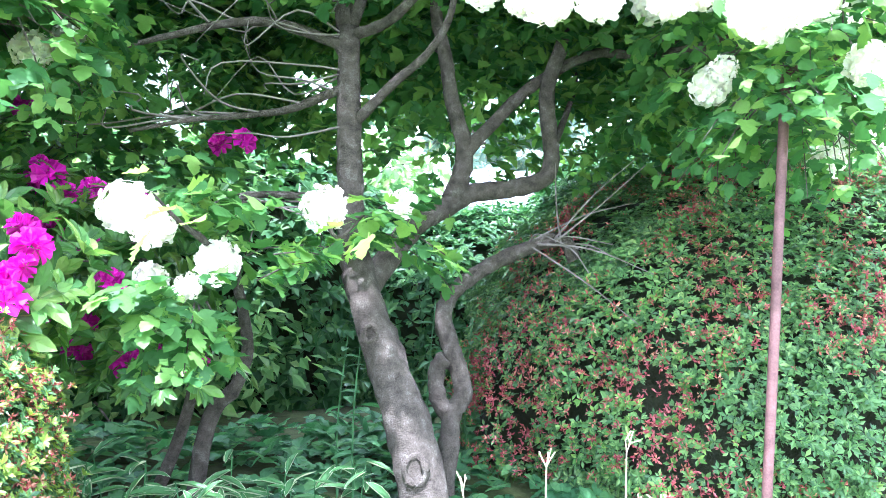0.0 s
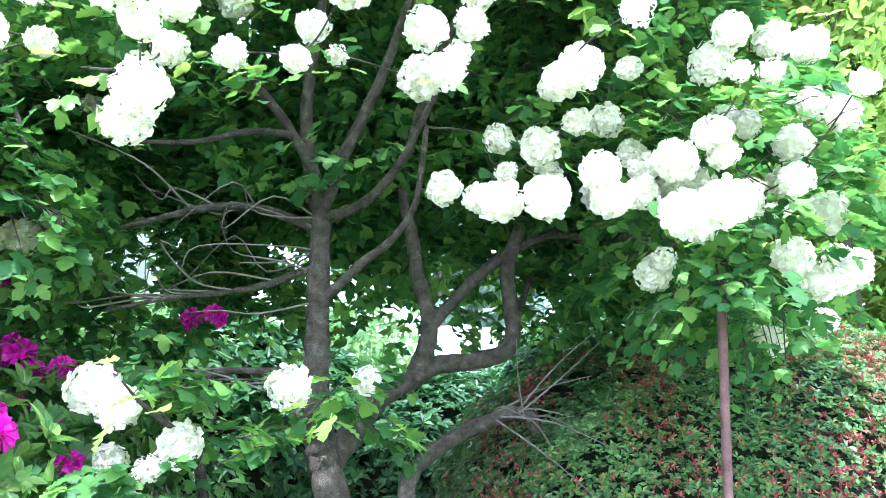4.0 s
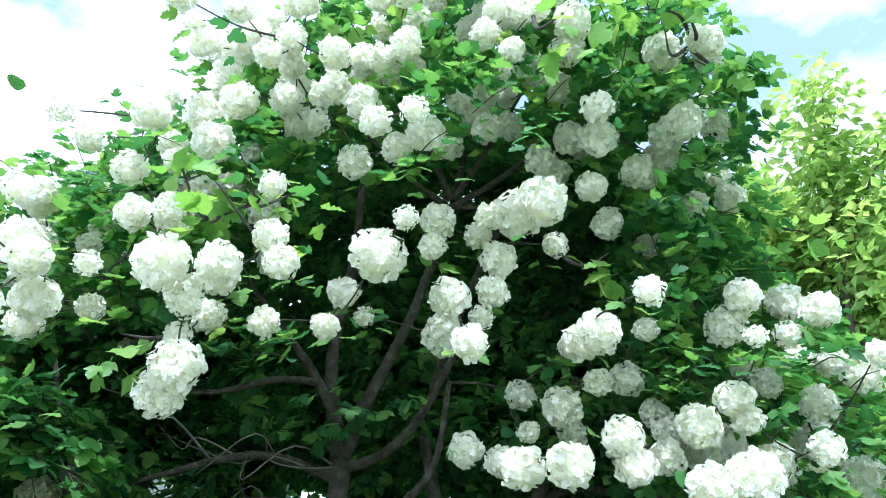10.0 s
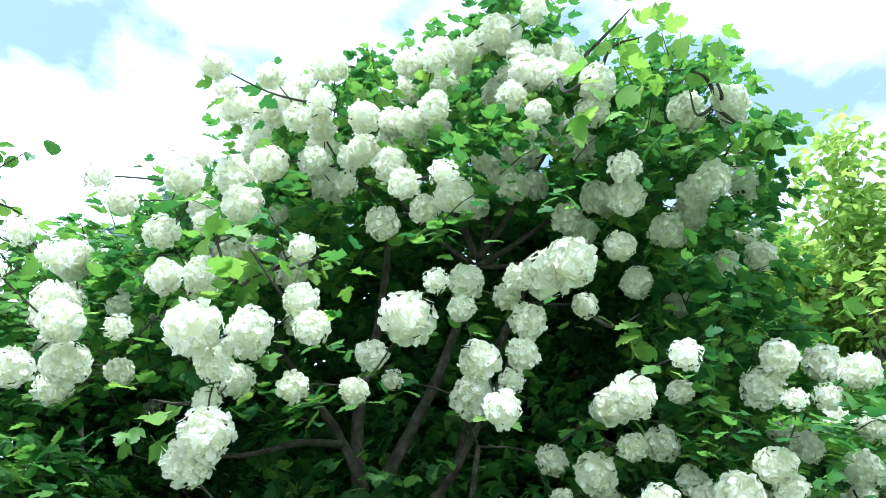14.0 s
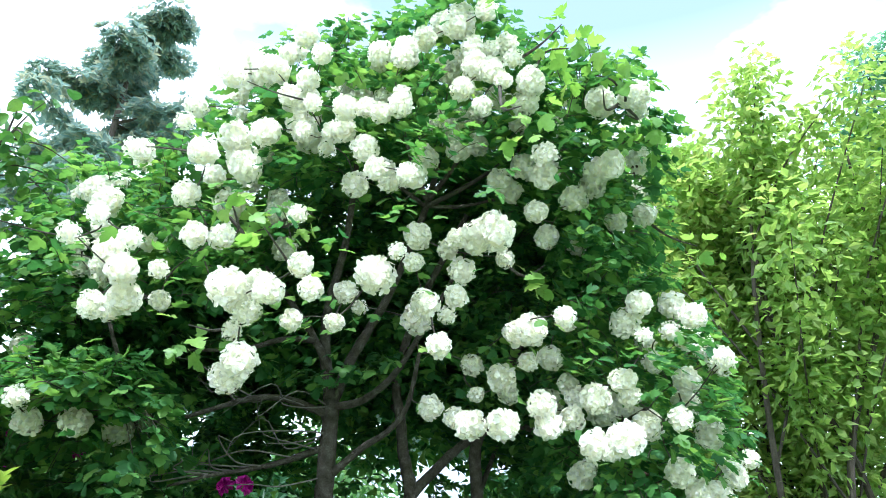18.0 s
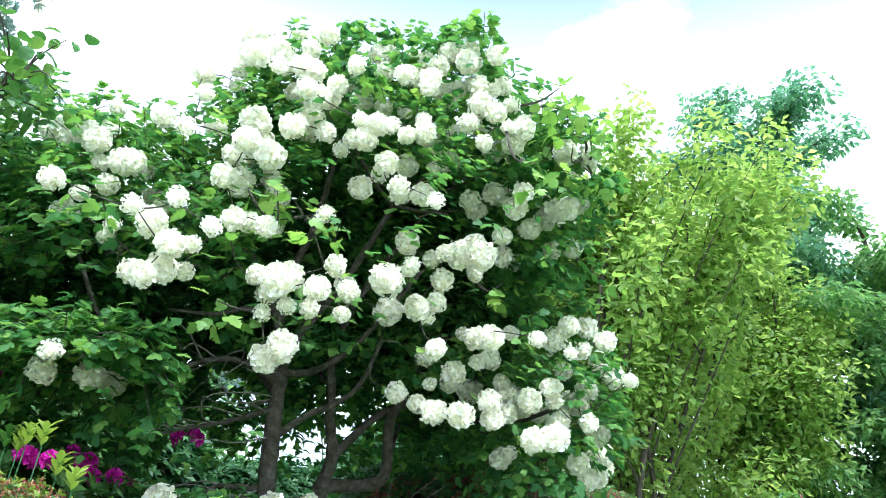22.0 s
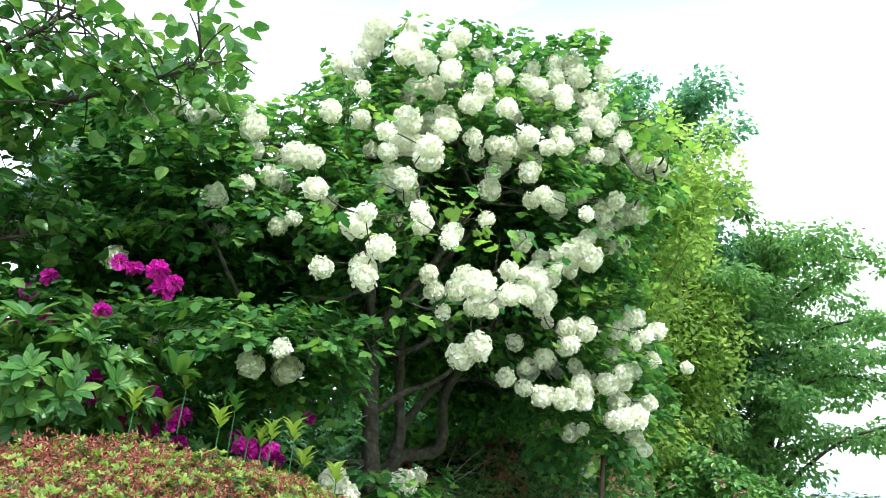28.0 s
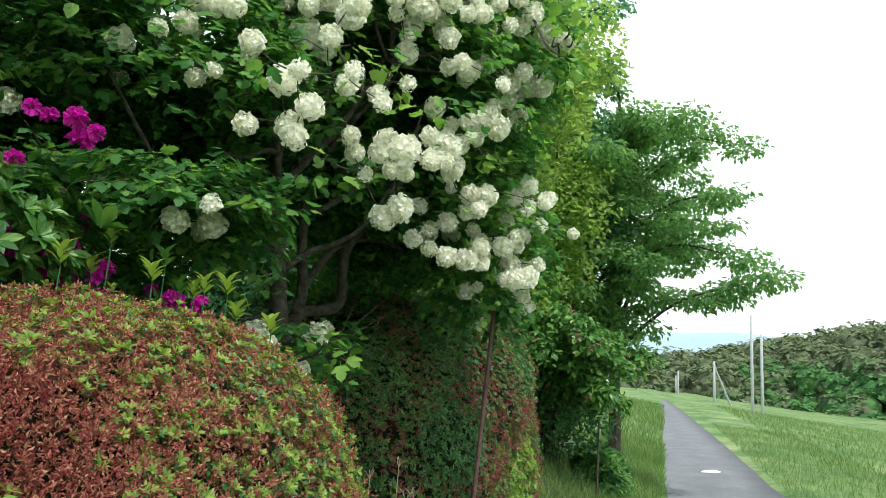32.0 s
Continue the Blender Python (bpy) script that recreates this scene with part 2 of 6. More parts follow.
M_FILM = plain("greenhouse_film", [(0.3, (0.24, 0.28, 0.31)), (0.7, (0.42, 0.46, 0.49))], 1.2, 0.3, 0.6, 0.05)
M_WALL = plain("pale_wall", [(0.3, (0.55, 0.55, 0.53)), (0.7, (0.70, 0.70, 0.68))], 2.0, 0.8, 0.2, 0.01)
M_ROOF = plain("white_sheet_roof", [(0.3, (0.70, 0.72, 0.73)), (0.7, (0.84, 0.85, 0.85))], 1.5, 0.5, 0.1, 0.01)
M_PALE = leafy("pale_leaf_edge", [(0.1, (0.42, 0.50, 0.30)), (1.0, (0.62, 0.66, 0.46))], 0.3, 0.5, 2.0)
M_STRAW = plain("dry_straw", [(0.3, (0.30, 0.24, 0.15)), (0.7, (0.52, 0.45, 0.32))], 30.0, 0.9, 0.2, 0.002)
M_GLASSY = plain("dark_window_glass", [(0.3, (0.02, 0.025, 0.03)), (0.7, (0.05, 0.06, 0.07))], 2.0, 0.08, 0.0, 0.001, spec=0.6)
M_TYRE = plain("tyre_rubber", [(0.3, (0.02, 0.02, 0.02)), (0.7, (0.04, 0.04, 0.04))], 20.0, 0.85, 0.2, 0.002)
M_STEEL = plain("galvanised_steel", [(0.3, (0.35, 0.36, 0.37)), (0.7, (0.52, 0.53, 0.54))], 12.0, 0.45, 0.2, 0.002)
M_HILL = plain("forest_floor", [(0.3, (0.095, 0.120, 0.066)), (0.7, (0.145, 0.165, 0.095))], 0.4, 1.0, 0.8, 0.5)
M_HILLTREE = leafy("hill_pine_crown", [(0.05, (0.085, 0.135, 0.065)), (0.5, (0.14, 0.19, 0.090)), (0.8, (0.20, 0.205, 0.115)), (1.0, (0.14, 0.26, 0.085))], 0.1, 0.8, 0.02, 0.1)
M_FOOT = leafy("broadleaf_wood", [(0.05, (0.035, 0.10, 0.04)), (0.5, (0.075, 0.19, 0.06)), (1.0, (0.15, 0.30, 0.085))], 0.15, 0.7, 0.05, 0.1)
# aerial haze is painted into this pale blue
M_FARHILL = plain("haze_blue_mountain", [(0.3, (0.33, 0.44, 0.56)), (0.7, (0.42, 0.52, 0.62))], 0.004, 1.0, 0.0, 0.1)


# ---------------------------------------------------------------- mesh tools


def mesh_of(name, V, F, mats=(), mat_index=None, smooth=False, normals=None):
    """A mesh from arrays of corners and of triangles or quads (a fourth corner of -1 marks a triangle)."""
    V, F = np.asarray(V, float), np.asarray(F, int)
    me = bpy.data.meshes.new(name)
    if F.shape[1] == 4:
        keep = F >= 0
        sizes, loops = keep.sum(1), F[keep]
    else:
        sizes, loops = np.full(len(F), F.shape[1]), F.ravel()
    me.vertices.add(len(V))
    me.vertices.foreach_set("co", V.ravel())
    me.loops.add(len(loops))
    me.loops.foreach_set("vertex_index", loops)
    me.polygons.add(len(F))
    me.polygons.foreach_set("loop_start", np.r_[0, np.cumsum(sizes)[:-1]])
    me.polygons.foreach_set("loop_total", sizes)
    for m in mats:
        me.materials.append(m)
    if mat_index is not None:
        me.polygons.foreach_set("material_index", np.asarray(mat_index, int))
    me.polygons.foreach_set("use_smooth", np.full(len(F), smooth))
    me.update(calc_edges=True)
    if normals is not None:
        me.normals_split_custom_set_from_vertices(np.asarray(normals).tolist())
    return me


def unit(a):
    a = np.asarray(a, float)
    return a / np.maximum(np.linalg.norm(a, axis=-1, keepdims=True), 1e-9)


def turns(normal, tip):
    """Turns whose z is the normal and whose y leans as near to tip as it can."""
    z = unit(normal)
    y = np.asarray(tip, float) - (np.asarray(tip, float) * z).sum(-1, keepdims=True) * z
    y = unit(y + 1e-6)
    return np.stack([np.cross(y, z), y, z], -1)


def stamp(template, R, scale, place):
    """Copies of a template, turned, scaled and placed, as one set of corners and faces."""
    V, F = template
    R, scale, place = np.asarray(R), np.broadcast_to(np.asarray(scale, float), (len(R),)), np.asarray(place)
    W = np.einsum("nij,vj->nvi", R, V) * scale[:, None, None] + place[:, None]
    G = F[None] + (np.arange(len(R)) * len(V))[:, None, None]
    if F.shape[1] == 4:
        G = np.where(F[None] < 0, -1, G)
    return W.reshape(-1, 3), G.reshape(-1, F.shape[1])


def merge(*sets):
    """Several (corners, faces) sets in one."""
    V, F, at = [], [], 0
    for v, f in sets:
        f = np.asarray(f)
        if f.shape[1] == 3:
            f = np.c_[f, np.full(len(f), -1)]
        V.append(v)
        F.append(np.where(f < 0, -1, f + at))
        at += len(v)
    return np.concatenate(V), np.concatenate(F)


def tube(points, radii, sides=8, caps=True, wobble=0.0, seed=0):
    """A tapered limb along points, with knobbly sides."""
    P, r = np.asarray(points, float), np.asarray(radii, float)
    rng = np.random.default_rng(seed)
    d = unit(np.gradient(P, axis=0))
    ref = np.where(np.abs(d[:, 2:3]) > 0.9, [[1.0, 0, 0]], [[0, 0, 1.0]])
    a = unit(np.cross(d, ref))
    for i in range(1, len(a)):
        v = a[i - 1] - (a[i - 1] @ d[i]) * d[i]
        a[i] = v / max(np.linalg.norm(v), 1e-6)
    b = np.cross(d, a)
    ang = np.linspace(0, 2 * np.pi, sides, endpoint=False)
    rr = r[:, None] * (1 + wobble * rng.normal(size=(len(P), sides)))
    V = P[:, None] + rr[..., None] * (np.cos(ang)[None, :, None] * a[:, None] + np.sin(ang)[None, :, None] * b[:, None])
    n, i, j = len(P), *np.meshgrid(np.arange(len(P) - 1), np.arange(sides), indexing="ij")
    k = (j + 1) % sides
    F = np.stack([i * sides + j, i * sides + k, (i + 1) * sides + k, (i + 1) * sides + j], -1).reshape(-1, 4)
    V = V.reshape(-1, 3)
    if caps:
        V = np.concatenate([V, P[:1], P[-1:]])
        q = np.arange(sides)
        low = np.stack([np.full(sides, n * sides), (q + 1) % sides, q, np.full(sides, -1)], -1)
        high = np.stack([np.full(sides, n * sides + 1), (n - 1) * sides + q, (n - 1) * sides + (q + 1) % sides, np.full(sides, -1)], -1)
        F = np.concatenate([F, low, high])
    return V, F


def spline(points, per=5):
    """A smooth line through points (Catmull-Rom)."""
    P = np.asarray(points, float)
    Q = np.concatenate([[2 * P[0] - P[1]], P, [2 * P[-1] - P[-2]]])
    out = []
    for i in range(len(P) - 1):
        for t in np.linspace(0, 1, per, endpoint=False):
            a, b, c, d = Q[i : i + 4]
            out.append(0.5 * (2 * b + (c - a) * t + (2 * a - 5 * b + 4 * c - d) * t**2 + (3 * b - a - 3 * c + d) * t**3))
    return np.array(out + [P[-1]])


def limb_geo(points, r0, r1, sides=10, per=5, wobble=0.05, seed=0):
    S = spline(points, per)
    return tube(S, np.linspace(r0, r1, len(S)), sides, True, wobble, seed)


def thing(name, label, category, place=(0, 0, 0), group="", kind=""):
    ob = new(name)
    ob.empty_display_size = 0.05
    ob.matrix_world = Matrix.Translation(place)
    return tagged(ob, label, category, group, kind)


def part(name, geo, mats, parent=None, label="", kind="", smooth=False, mat_index=None):
    """One mesh object from (corners, faces) in world metres, under its thing."""
    mats = mats if isinstance(mats, (list, tuple)) else [mats]
    V, F = geo
    if parent is not None:
        V = np.asarray(V) - np.array(parent.matrix_world.translation if parent.parent is None else parent.parent.matrix_world.translation)
    ob = new(name, mesh_of(name, V, F, mats, mat_index, smooth))
    if parent is not None:
        ob.parent = parent
    return tagged(ob, label, "", "", kind)


def shared(name, me, parent, m, label=""):
    """An object on a mesh that others share, at the pose m inside its thing."""
    ob = new(name, me)
    ob.parent = parent
    ob.matrix_basis = m
    return tagged(ob, label) if label else ob


# ---------------------------------------------------------------- leaf and petal shapes (base at the origin, tip along y, face up z)
def half_leaf(side, mid, curl=0.10):
    """A leaf from its side outline (x, y) and midrib (y): two halves folded along the rib."""
    ys = [0.0, *mid, 1.0]
    rib = [(0, y, -curl * (y - 0.4) ** 2 * 2) for y in ys]
    V, F = list(rib), []
    for s in (1, -1):
        at = len(V)
        V += [(s * x, y, 0.22 * x - curl * (y - 0.4) ** 2 * 2) for x, y in side]
        chain, low = [0] + list(range(at, at + len(side))) + [len(ys) - 1], 0
        for a, b in zip(chain[:-1], chain[1:]):
            while low + 2 < len(ys) and V[a][1] > ys[low + 1] + 0.12:
                tri = (low, low + 1, a) if s < 0 else (low, a, low + 1)
                F.append(tri)
                low += 1
            if a != low and b != low:
                F.append((low, a, b) if s > 0 else (low, b, a))
        while low + 1 < len(ys) - 1:
            F.append((low, chain[-2], low + 1) if s > 0 else (low, low + 1, chain[-2]))
            low += 1
    return np.array(V, float), np.array(F, int)


OVAL = half_leaf([(0.13, 0.15), (0.22, 0.42), (0.18, 0.70), (0.08, 0.9)], [0.5], 0.15)
LOBED_S = half_leaf([(0.30, 0.06), (0.56, 0.42), (0.22, 0.44), (0.28, 0.64)], [0.42], 0.3)
BROAD = half_leaf([(0.22, 0.08), (0.38, 0.34), (0.33, 0.64), (0.14, 0.88)], [0.5], 0.2)


def broad_lobed(arch, fold, pleat):
    """A shallowly three-lobed, toothed leaf on a short stalk, arched along its rib and pleated at its veins."""
    rows = ((0.00, 0.02, 0.0), (0.03, 0.24, -0.02), (0.14, 0.37, 0.0), (0.22, 0.54, 0.24), (0.38, 0.24, 0.05), (0.50, 0.33, 0.12), (0.62, 0.27, 0.03), (0.72, 0.25, 0.08), (0.84, 0.12, 0.03), (1.00, 0.0, 0.0))
    V, F = [(0.018, -0.28, 0.04), (-0.018, -0.28, 0.04)], []
    for k, (y, w, ahead) in enumerate(rows):
        drop = -arch * y * y
        V += [(-w, y + ahead, drop - fold * w + (pleat if k % 2 else -pleat)), (0, y, drop), (w, y + ahead, drop - fold * w + (pleat if k % 2 else -pleat))]
    for k in range(len(rows) - 1):
        a = 2 + 3 * k
        F += [(a, a + 1, a + 4, a + 3), (a + 1, a + 2, a + 5, a + 4)]
    F.append((1, 0, 4, 2))
    return np.array(V, float), np.array(F, int)


VIB_FLAT, VIB_DROOP = broad_lobed(0.16, -0.12, 0.025), broad_lobed(0.42, 0.22, 0.02)
SMALL = (np.array([(0, 0, 0), (0.2, 0.45, 0.06), (0, 1, -0.08), (-0.2, 0.45, 0.06)], float), np.array([(0, 1, 2), (0, 2, 3)]))
SMALL_W = (SMALL[0] * (1.45, 1, 1.3), SMALL[1])
BLADE = (np.array([(-0.5, 0, 0), (0.5, 0, 0), (0.38, 0.5, 0.12), (-0.38, 0.5, 0.12), (0, 1, 0.5)], float), np.array([(0, 1, 2, 3), (3, 2, 4, -1)]))


def rosette(n, lift, leaf=SMALL, size=1.0, seed=1):
    """Leaves spread round a twig's end."""
    rng = np.random.default_rng(seed)
    a = np.arange(n) * 2.4 + rng.normal(size=n) * 0.2
    out = np.stack([np.cos(a), np.sin(a), 0 * a], -1)
    up = lift + rng.normal(size=n) * 0.15
    tip = unit(out + np.c_[0 * a, 0 * a, up])
    nrm = unit(np.c_[0 * a, 0 * a, 0 * a + 1] - 0.6 * up[:, None] * out)
    return stamp(leaf, turns(nrm, tip), size * (0.75 + 0.4 * rng.random(n)), out * 0.05)


def crumple(n, seed):
    """A tuft of shrivelled petals."""
    rng = np.random.default_rng(seed)
    d = unit(rng.normal(size=(n, 3)) + (0, 0, 0.9))
    tri = (np.array([(0, 0, 0), (0.20, 0.5, 0.16), (0.12, 1.0, -0.16), (-0.17, 0.6, 0.12)], float), np.array([(0, 1, 2), (0, 2, 3)]))
    return stamp(tri, turns(rng.normal(size=(n, 3)), d), 0.6 + 0.5 * rng.random(n), d * 0.1)


def floret(petals, width, cup):
    """Round overlapping petals about a sunken centre, each a small fan with a waved rim."""
    V, F = [(0, 0, -0.05)], []
    for i in range(petals):
        a = 2 * np.pi * i / petals
        c, s = np.cos(a), np.sin(a)
        at = len(V)
        for x, y, z in ((-0.62 * width, 0.34, 0.10), (-width, 0.76, cup * 0.5 + 0.03), (-0.45 * width, 1.0, cup + 0.07 * (i % 2)), (0.5 * width, 1.0, cup - 0.03), (width, 0.74, cup * 0.5 + 0.10), (0.62 * width, 0.34, 0.13)):
            V.append((c * y - s * x, s * y + c * x, z))
        F += [(0, at + q + 1, at + q) for q in range(5)]
    return np.array(V, float), np.array(F, int)


def ball_directions(n, seed):
    rng = np.random.default_rng(seed)
    i = np.arange(n) + 0.5
    ph, th = np.arccos(1 - 2 * i / n), np.pi * (1 + 5**0.5) * i
    return unit(np.stack([np.cos(th) * np.sin(ph), np.sin(th) * np.sin(ph), np.cos(ph)], -1) + rng.normal(size=(n, 3)) * 0.09)


def snowball(seed, ragged=0.0):
    """A round head of white florets about one unit in radius, a little lumpy; its soft sheen follows the ball."""
    rng = np.random.default_rng(seed)
    n = 135 - int(50 * ragged)
    d = ball_directions(n, seed)
    squash = np.array([1.0, 1.0, 0.86 + 0.12 * rng.random()])
    lump = 0.80 + 0.06 * np.sin(d @ rng.normal(size=3) * 2.2 + 1) + 0.05 * np.sin(d @ rng.normal(size=3) * 7) + (0.15 + 0.12 * ragged) * rng.random(n)
    fl = stamp(floret(5, 0.48, 0.10), turns(d + rng.normal(size=d.shape) * (0.42 + 0.15 * ragged), rng.normal(size=d.shape)), 0.15 + 0.075 * rng.random(n), d * lump[:, None] * squash)
    bm = bmesh.new()
    bmesh.ops.create_icosphere(bm, subdivisions=2, radius=0.74)
    cv = np.array([v.co for v in bm.verts]) * squash
    cf = np.array([[v.index for v in f.verts] for f in bm.faces])
    bm.free()
    V, F = merge((cv, cf), fl)
    face = V[F[:, 1]] - V[F[:, 0]], V[F[:, 2]] - V[F[:, 0]]
    nf = unit(np.cross(*face))
    nv = np.zeros_like(V)
    for q in range(3):
        np.add.at(nv, F[:, q], nf)
    return V, F, unit(unit(nv) * 0.75 + unit(V) * 0.55)


def in_ball(n, rng):
    return unit(rng.normal(size=(n, 3))) * rng.random((n, 1)) ** (1 / 3)


# ---------------------------------------------------------------- ground, road, distance
ALONG, ACROSS = np.array((0.903, 0.430)), np.array((-0.430, 0.903))  # along the lane; from the lane towards the garden
LANE_IN, LANE_OUT = 0.20, -1.58  # the lane's edges, across


def spot(u, s):
    """World x, y from metres along and across the lane."""
    return np.asarray(u)[..., None] * ALONG + np.asarray(s)[..., None] * ACROSS


def ground_z(x, y):
    u, s = x * ALONG[0] + y * ALONG[1], x * ACROSS[0] + y * ACROSS[1]
    bank = np.interp(s, [0.27, 0.55, 1.1, 2.0, 3.0, 9.0], [0.0, 0.10, 0.32, 0.82, 1.0, 1.15]) - 0.0
    bank = bank * np.interp(u, [-30, -8, 6, 14, 40], [0.7, 1, 1, 0.45, 0.3])
    field = -np.interp(-s, [1.68, 4.0, 8.0, 16.0, 40.0], [0.0, 0.10, 0.55, 1.3, 2.1])
    return np.where(s > LANE_IN, bank, np.where(s < LANE_OUT, field, 0.0))


def axis_steps(near, far, step, grow):
    a = list(np.arange(0, near, step))
    while a[-1] < far:
        a.append(a[-1] + step)
        step *= grow
    return np.array(a)


_u = axis_steps(16, 2500, 0.3, 1.22)
_u = np.r_[-_u[:0:-1], _u]
_s = np.unique(np.r_[axis_steps(6, 2500, 0.25, 1.25), -axis_steps(6, 2500, 0.25, 1.25), LANE_IN, LANE_OUT, 0.45])
_U, _S = np.meshgrid(_u, _s, indexing="ij")
_XY = spot(_U, _S)
_Z = ground_z(_XY[..., 0], _XY[..., 1])
_rough = np.array([noise.noise(Vector((x * 1.3, y * 1.3, 0))) for x, y in _XY.reshape(-1, 2)]).reshape(_Z.shape)
_Z = _Z + np.where((_S > 0.5) | (_S < -2.0), 0.04, 0.0) * _rough
_Z = np.where((_S > LANE_OUT - 0.02) & (_S < LANE_IN + 0.02), _Z - 0.06, _Z)
_n = len(_s)
_i, _j = np.meshgrid(np.arange(len(_u) - 1), np.arange(_n - 1), indexing="ij")
_F = np.stack([_i * _n + _j, (_i + 1) * _n + _j, (_i + 1) * _n + _j + 1, _i * _n + _j + 1], -1).reshape(-1, 4)
_mid = (_s[:-1] + _s[1:]) / 2
_garden = ((_mid[None, :] > 1.0) & (_mid[None, :] < 9) & (np.abs(_u[:-1, None]) < 9)).astype(int).ravel()
tagged(part("ground", (np.c_[_XY.reshape(-1, 2), _Z.ravel()], _F), [M_MEADOW, M_SOIL], None, "green meadow and shaded garden soil on a low bank", "structure", True, _garden), "", "ground")

# the lane: a slab of worn asphalt with slightly ragged edges, bending away far off
_ru = axis_steps(30, 62, 0.5, 1.1)
_ru = np.r_[-_ru[::-1][:-1], _ru]
_bend = np.interp(_ru, [8, 20, 45, 70], [0.0, 0.22, 0.9, 1.9])
_ed = np.array([noise.noise(Vector((u * 0.9, 3, 0))) for u in _ru]) * 0.06
_cols = np.stack([LANE_IN + _ed, np.full_like(_ru, -0.4), np.full_like(_ru, -1.0), LANE_OUT - _ed], -1) + _bend[:, None]
_rxy = spot(np.repeat(_ru[:, None], 4, 1), _cols)
_rz = np.zeros_like(_ru)[:, None] + np.array([0.0, 0.03, 0.03, 0.0])
_top = np.c_[_rxy.reshape(-1, 2), _rz.ravel()]
_bot = _top - (0, 0, 0.12)
_n, _i, _j = 4, *np.meshgrid(np.arange(len(_ru) - 1), np.arange(3), indexing="ij")
_tf = np.stack([_i * 4 + _j, _i * 4 + _j + 1, (_i + 1) * 4 + _j + 1, (_i + 1) * 4 + _j], -1).reshape(-1, 4)[:, ::-1]
_k = np.arange(len(_ru) - 1)
_m = len(_top)
_sides = np.concatenate([np.stack([_k * 4, _k * 4 + 4, _k * 4 + 4 + _m, _k * 4 + _m], -1), np.stack([_k * 4 + 3, _k * 4 + 3 + _m, _k * 4 + 7 + _m, _k * 4 + 7], -1)])
tagged(part("road", (np.concatenate([_top, _bot]), np.concatenate([_tf, _sides])), M_ASPHALT, None, "narrow lane of worn grey asphalt", "structure", True), "", "road")


def ridge(name, label, base, length, heading, height, width, mat, seed, tree_n, tree_size, taper, near_side=(-0.06, 1.0)):
    """A long wooded hill: a rounded body with a wavering crest; its trees are a thing of their own."""
    rng = np.random.default_rng(seed)
    a = radians(heading)
    ax, pr = np.array((math.cos(a), math.sin(a))), np.array((-math.sin(a), math.cos(a)))
    us, vs = np.linspace(0, 1, 60), np.linspace(-1, 1, 17)
    U, W = np.meshgrid(us, vs, indexing="ij")
    crest = np.interp(us, *taper)[:, None] * height * (1 + 0.05 * np.array([noise.noise(Vector((u * 9, seed, 0))) for u in us])[:, None])
    Z = crest * (1 - W**2) ** 0.8 + base[2]
    XY = np.array(base[:2]) + U[..., None] * length * ax + W[..., None] * width * pr
    n, i, j = len(vs), *np.meshgrid(np.arange(59), np.arange(16), indexing="ij")
    F = np.stack([i * n + j, (i + 1) * n + j, (i + 1) * n + j + 1, i * n + j + 1], -1).reshape(-1, 4)
    body = part(name, (np.c_[XY.reshape(-1, 2), Z.ravel()], F), mat, None, label, "structure", True)
    tagged(body, "", "hill")
    if tree_n:
        u, w = 0.02 + 0.98 * rng.random(tree_n), rng.uniform(near_side[0], near_side[1], tree_n)
        w = np.where((rng.random(tree_n) < 0.3) & (near_side[0] > -0.5), rng.uniform(0.8, 1.05, tree_n), w)
        h = np.interp(u, *taper) * height * np.maximum(1 - w**2, 0) ** 0.8 + base[2]
        at = np.c_[np.array(base[:2]) + u[:, None] * length * ax + w[:, None] * width * pr, h]
        bm = bmesh.new()
        bmesh.ops.create_icosphere(bm, subdivisions=1, radius=1)
        ball = np.array([v.co for v in bm.verts]) * (0.60, 0.60, 0.62) + (0, 0, 0.45), np.array([[v.index for v in q.verts] for q in bm.faces])
        bm.free()
        ball = ((ball[0] - (0, 0, 0.45)) * (0.74, 0.74, 0.76) * (1 + 0.10 * rng.normal(size=(len(ball[0]), 1))) + (0, 0, 0.35), ball[1])
        flake = (np.array([(-0.28, 0, 0), (0.36, 0.45, 0.10), (0, 1, -0.1)], float), np.array([(0, 1, 2)]))
        tuft = rosette(7, 0.4, flake, 1.0, seed)
        leafy_foot = (np.abs(w) > 0.86) & (rng.random(tree_n) < 0.7)
        for m, mat, name_, label_ in ((~leafy_foot, M_HILLTREE, "wooded_slope", "dense brown-green pine wood on the hillside"), (leafy_foot, M_FOOT, "foot_wood", "fresh green broadleaf trees along the hill's foot")):
            k = int(m.sum())
            s = tree_size * (0.55 + 0.5 * rng.random(k)) * (0.85 if mat is M_FOOT else 1.0)
            geos, heart = [], stamp(ball, turns(np.tile((0, 0, 1.0), (k, 1)) + rng.normal(size=(k, 3)) * 0.1, rng.normal(size=(k, 3))), s, at[m])
            for q in range(26):
                d = unit(rng.normal(size=(k, 3)) + (0, 0, 0.3))
                geos.append(stamp(tuft, turns(d + (0, 0, 0.4), rng.normal(size=(k, 3))), s * (0.13 + 0.10 * rng.random(k)), at[m] + (d * (0.60, 0.60, 0.62) * rng.uniform(0.75, 1.08, (k, 1)) + (0, 0, 0.45)) * s[:, None]))
            both = merge(heart, *geos)
            tagged(part(name_, both, [mat, M_HILL if mat is M_HILLTREE else M_FOOT], None, label_, "stuff", True, (np.arange(len(both[1])) < len(heart[1])).astype(int)), "", "forest")


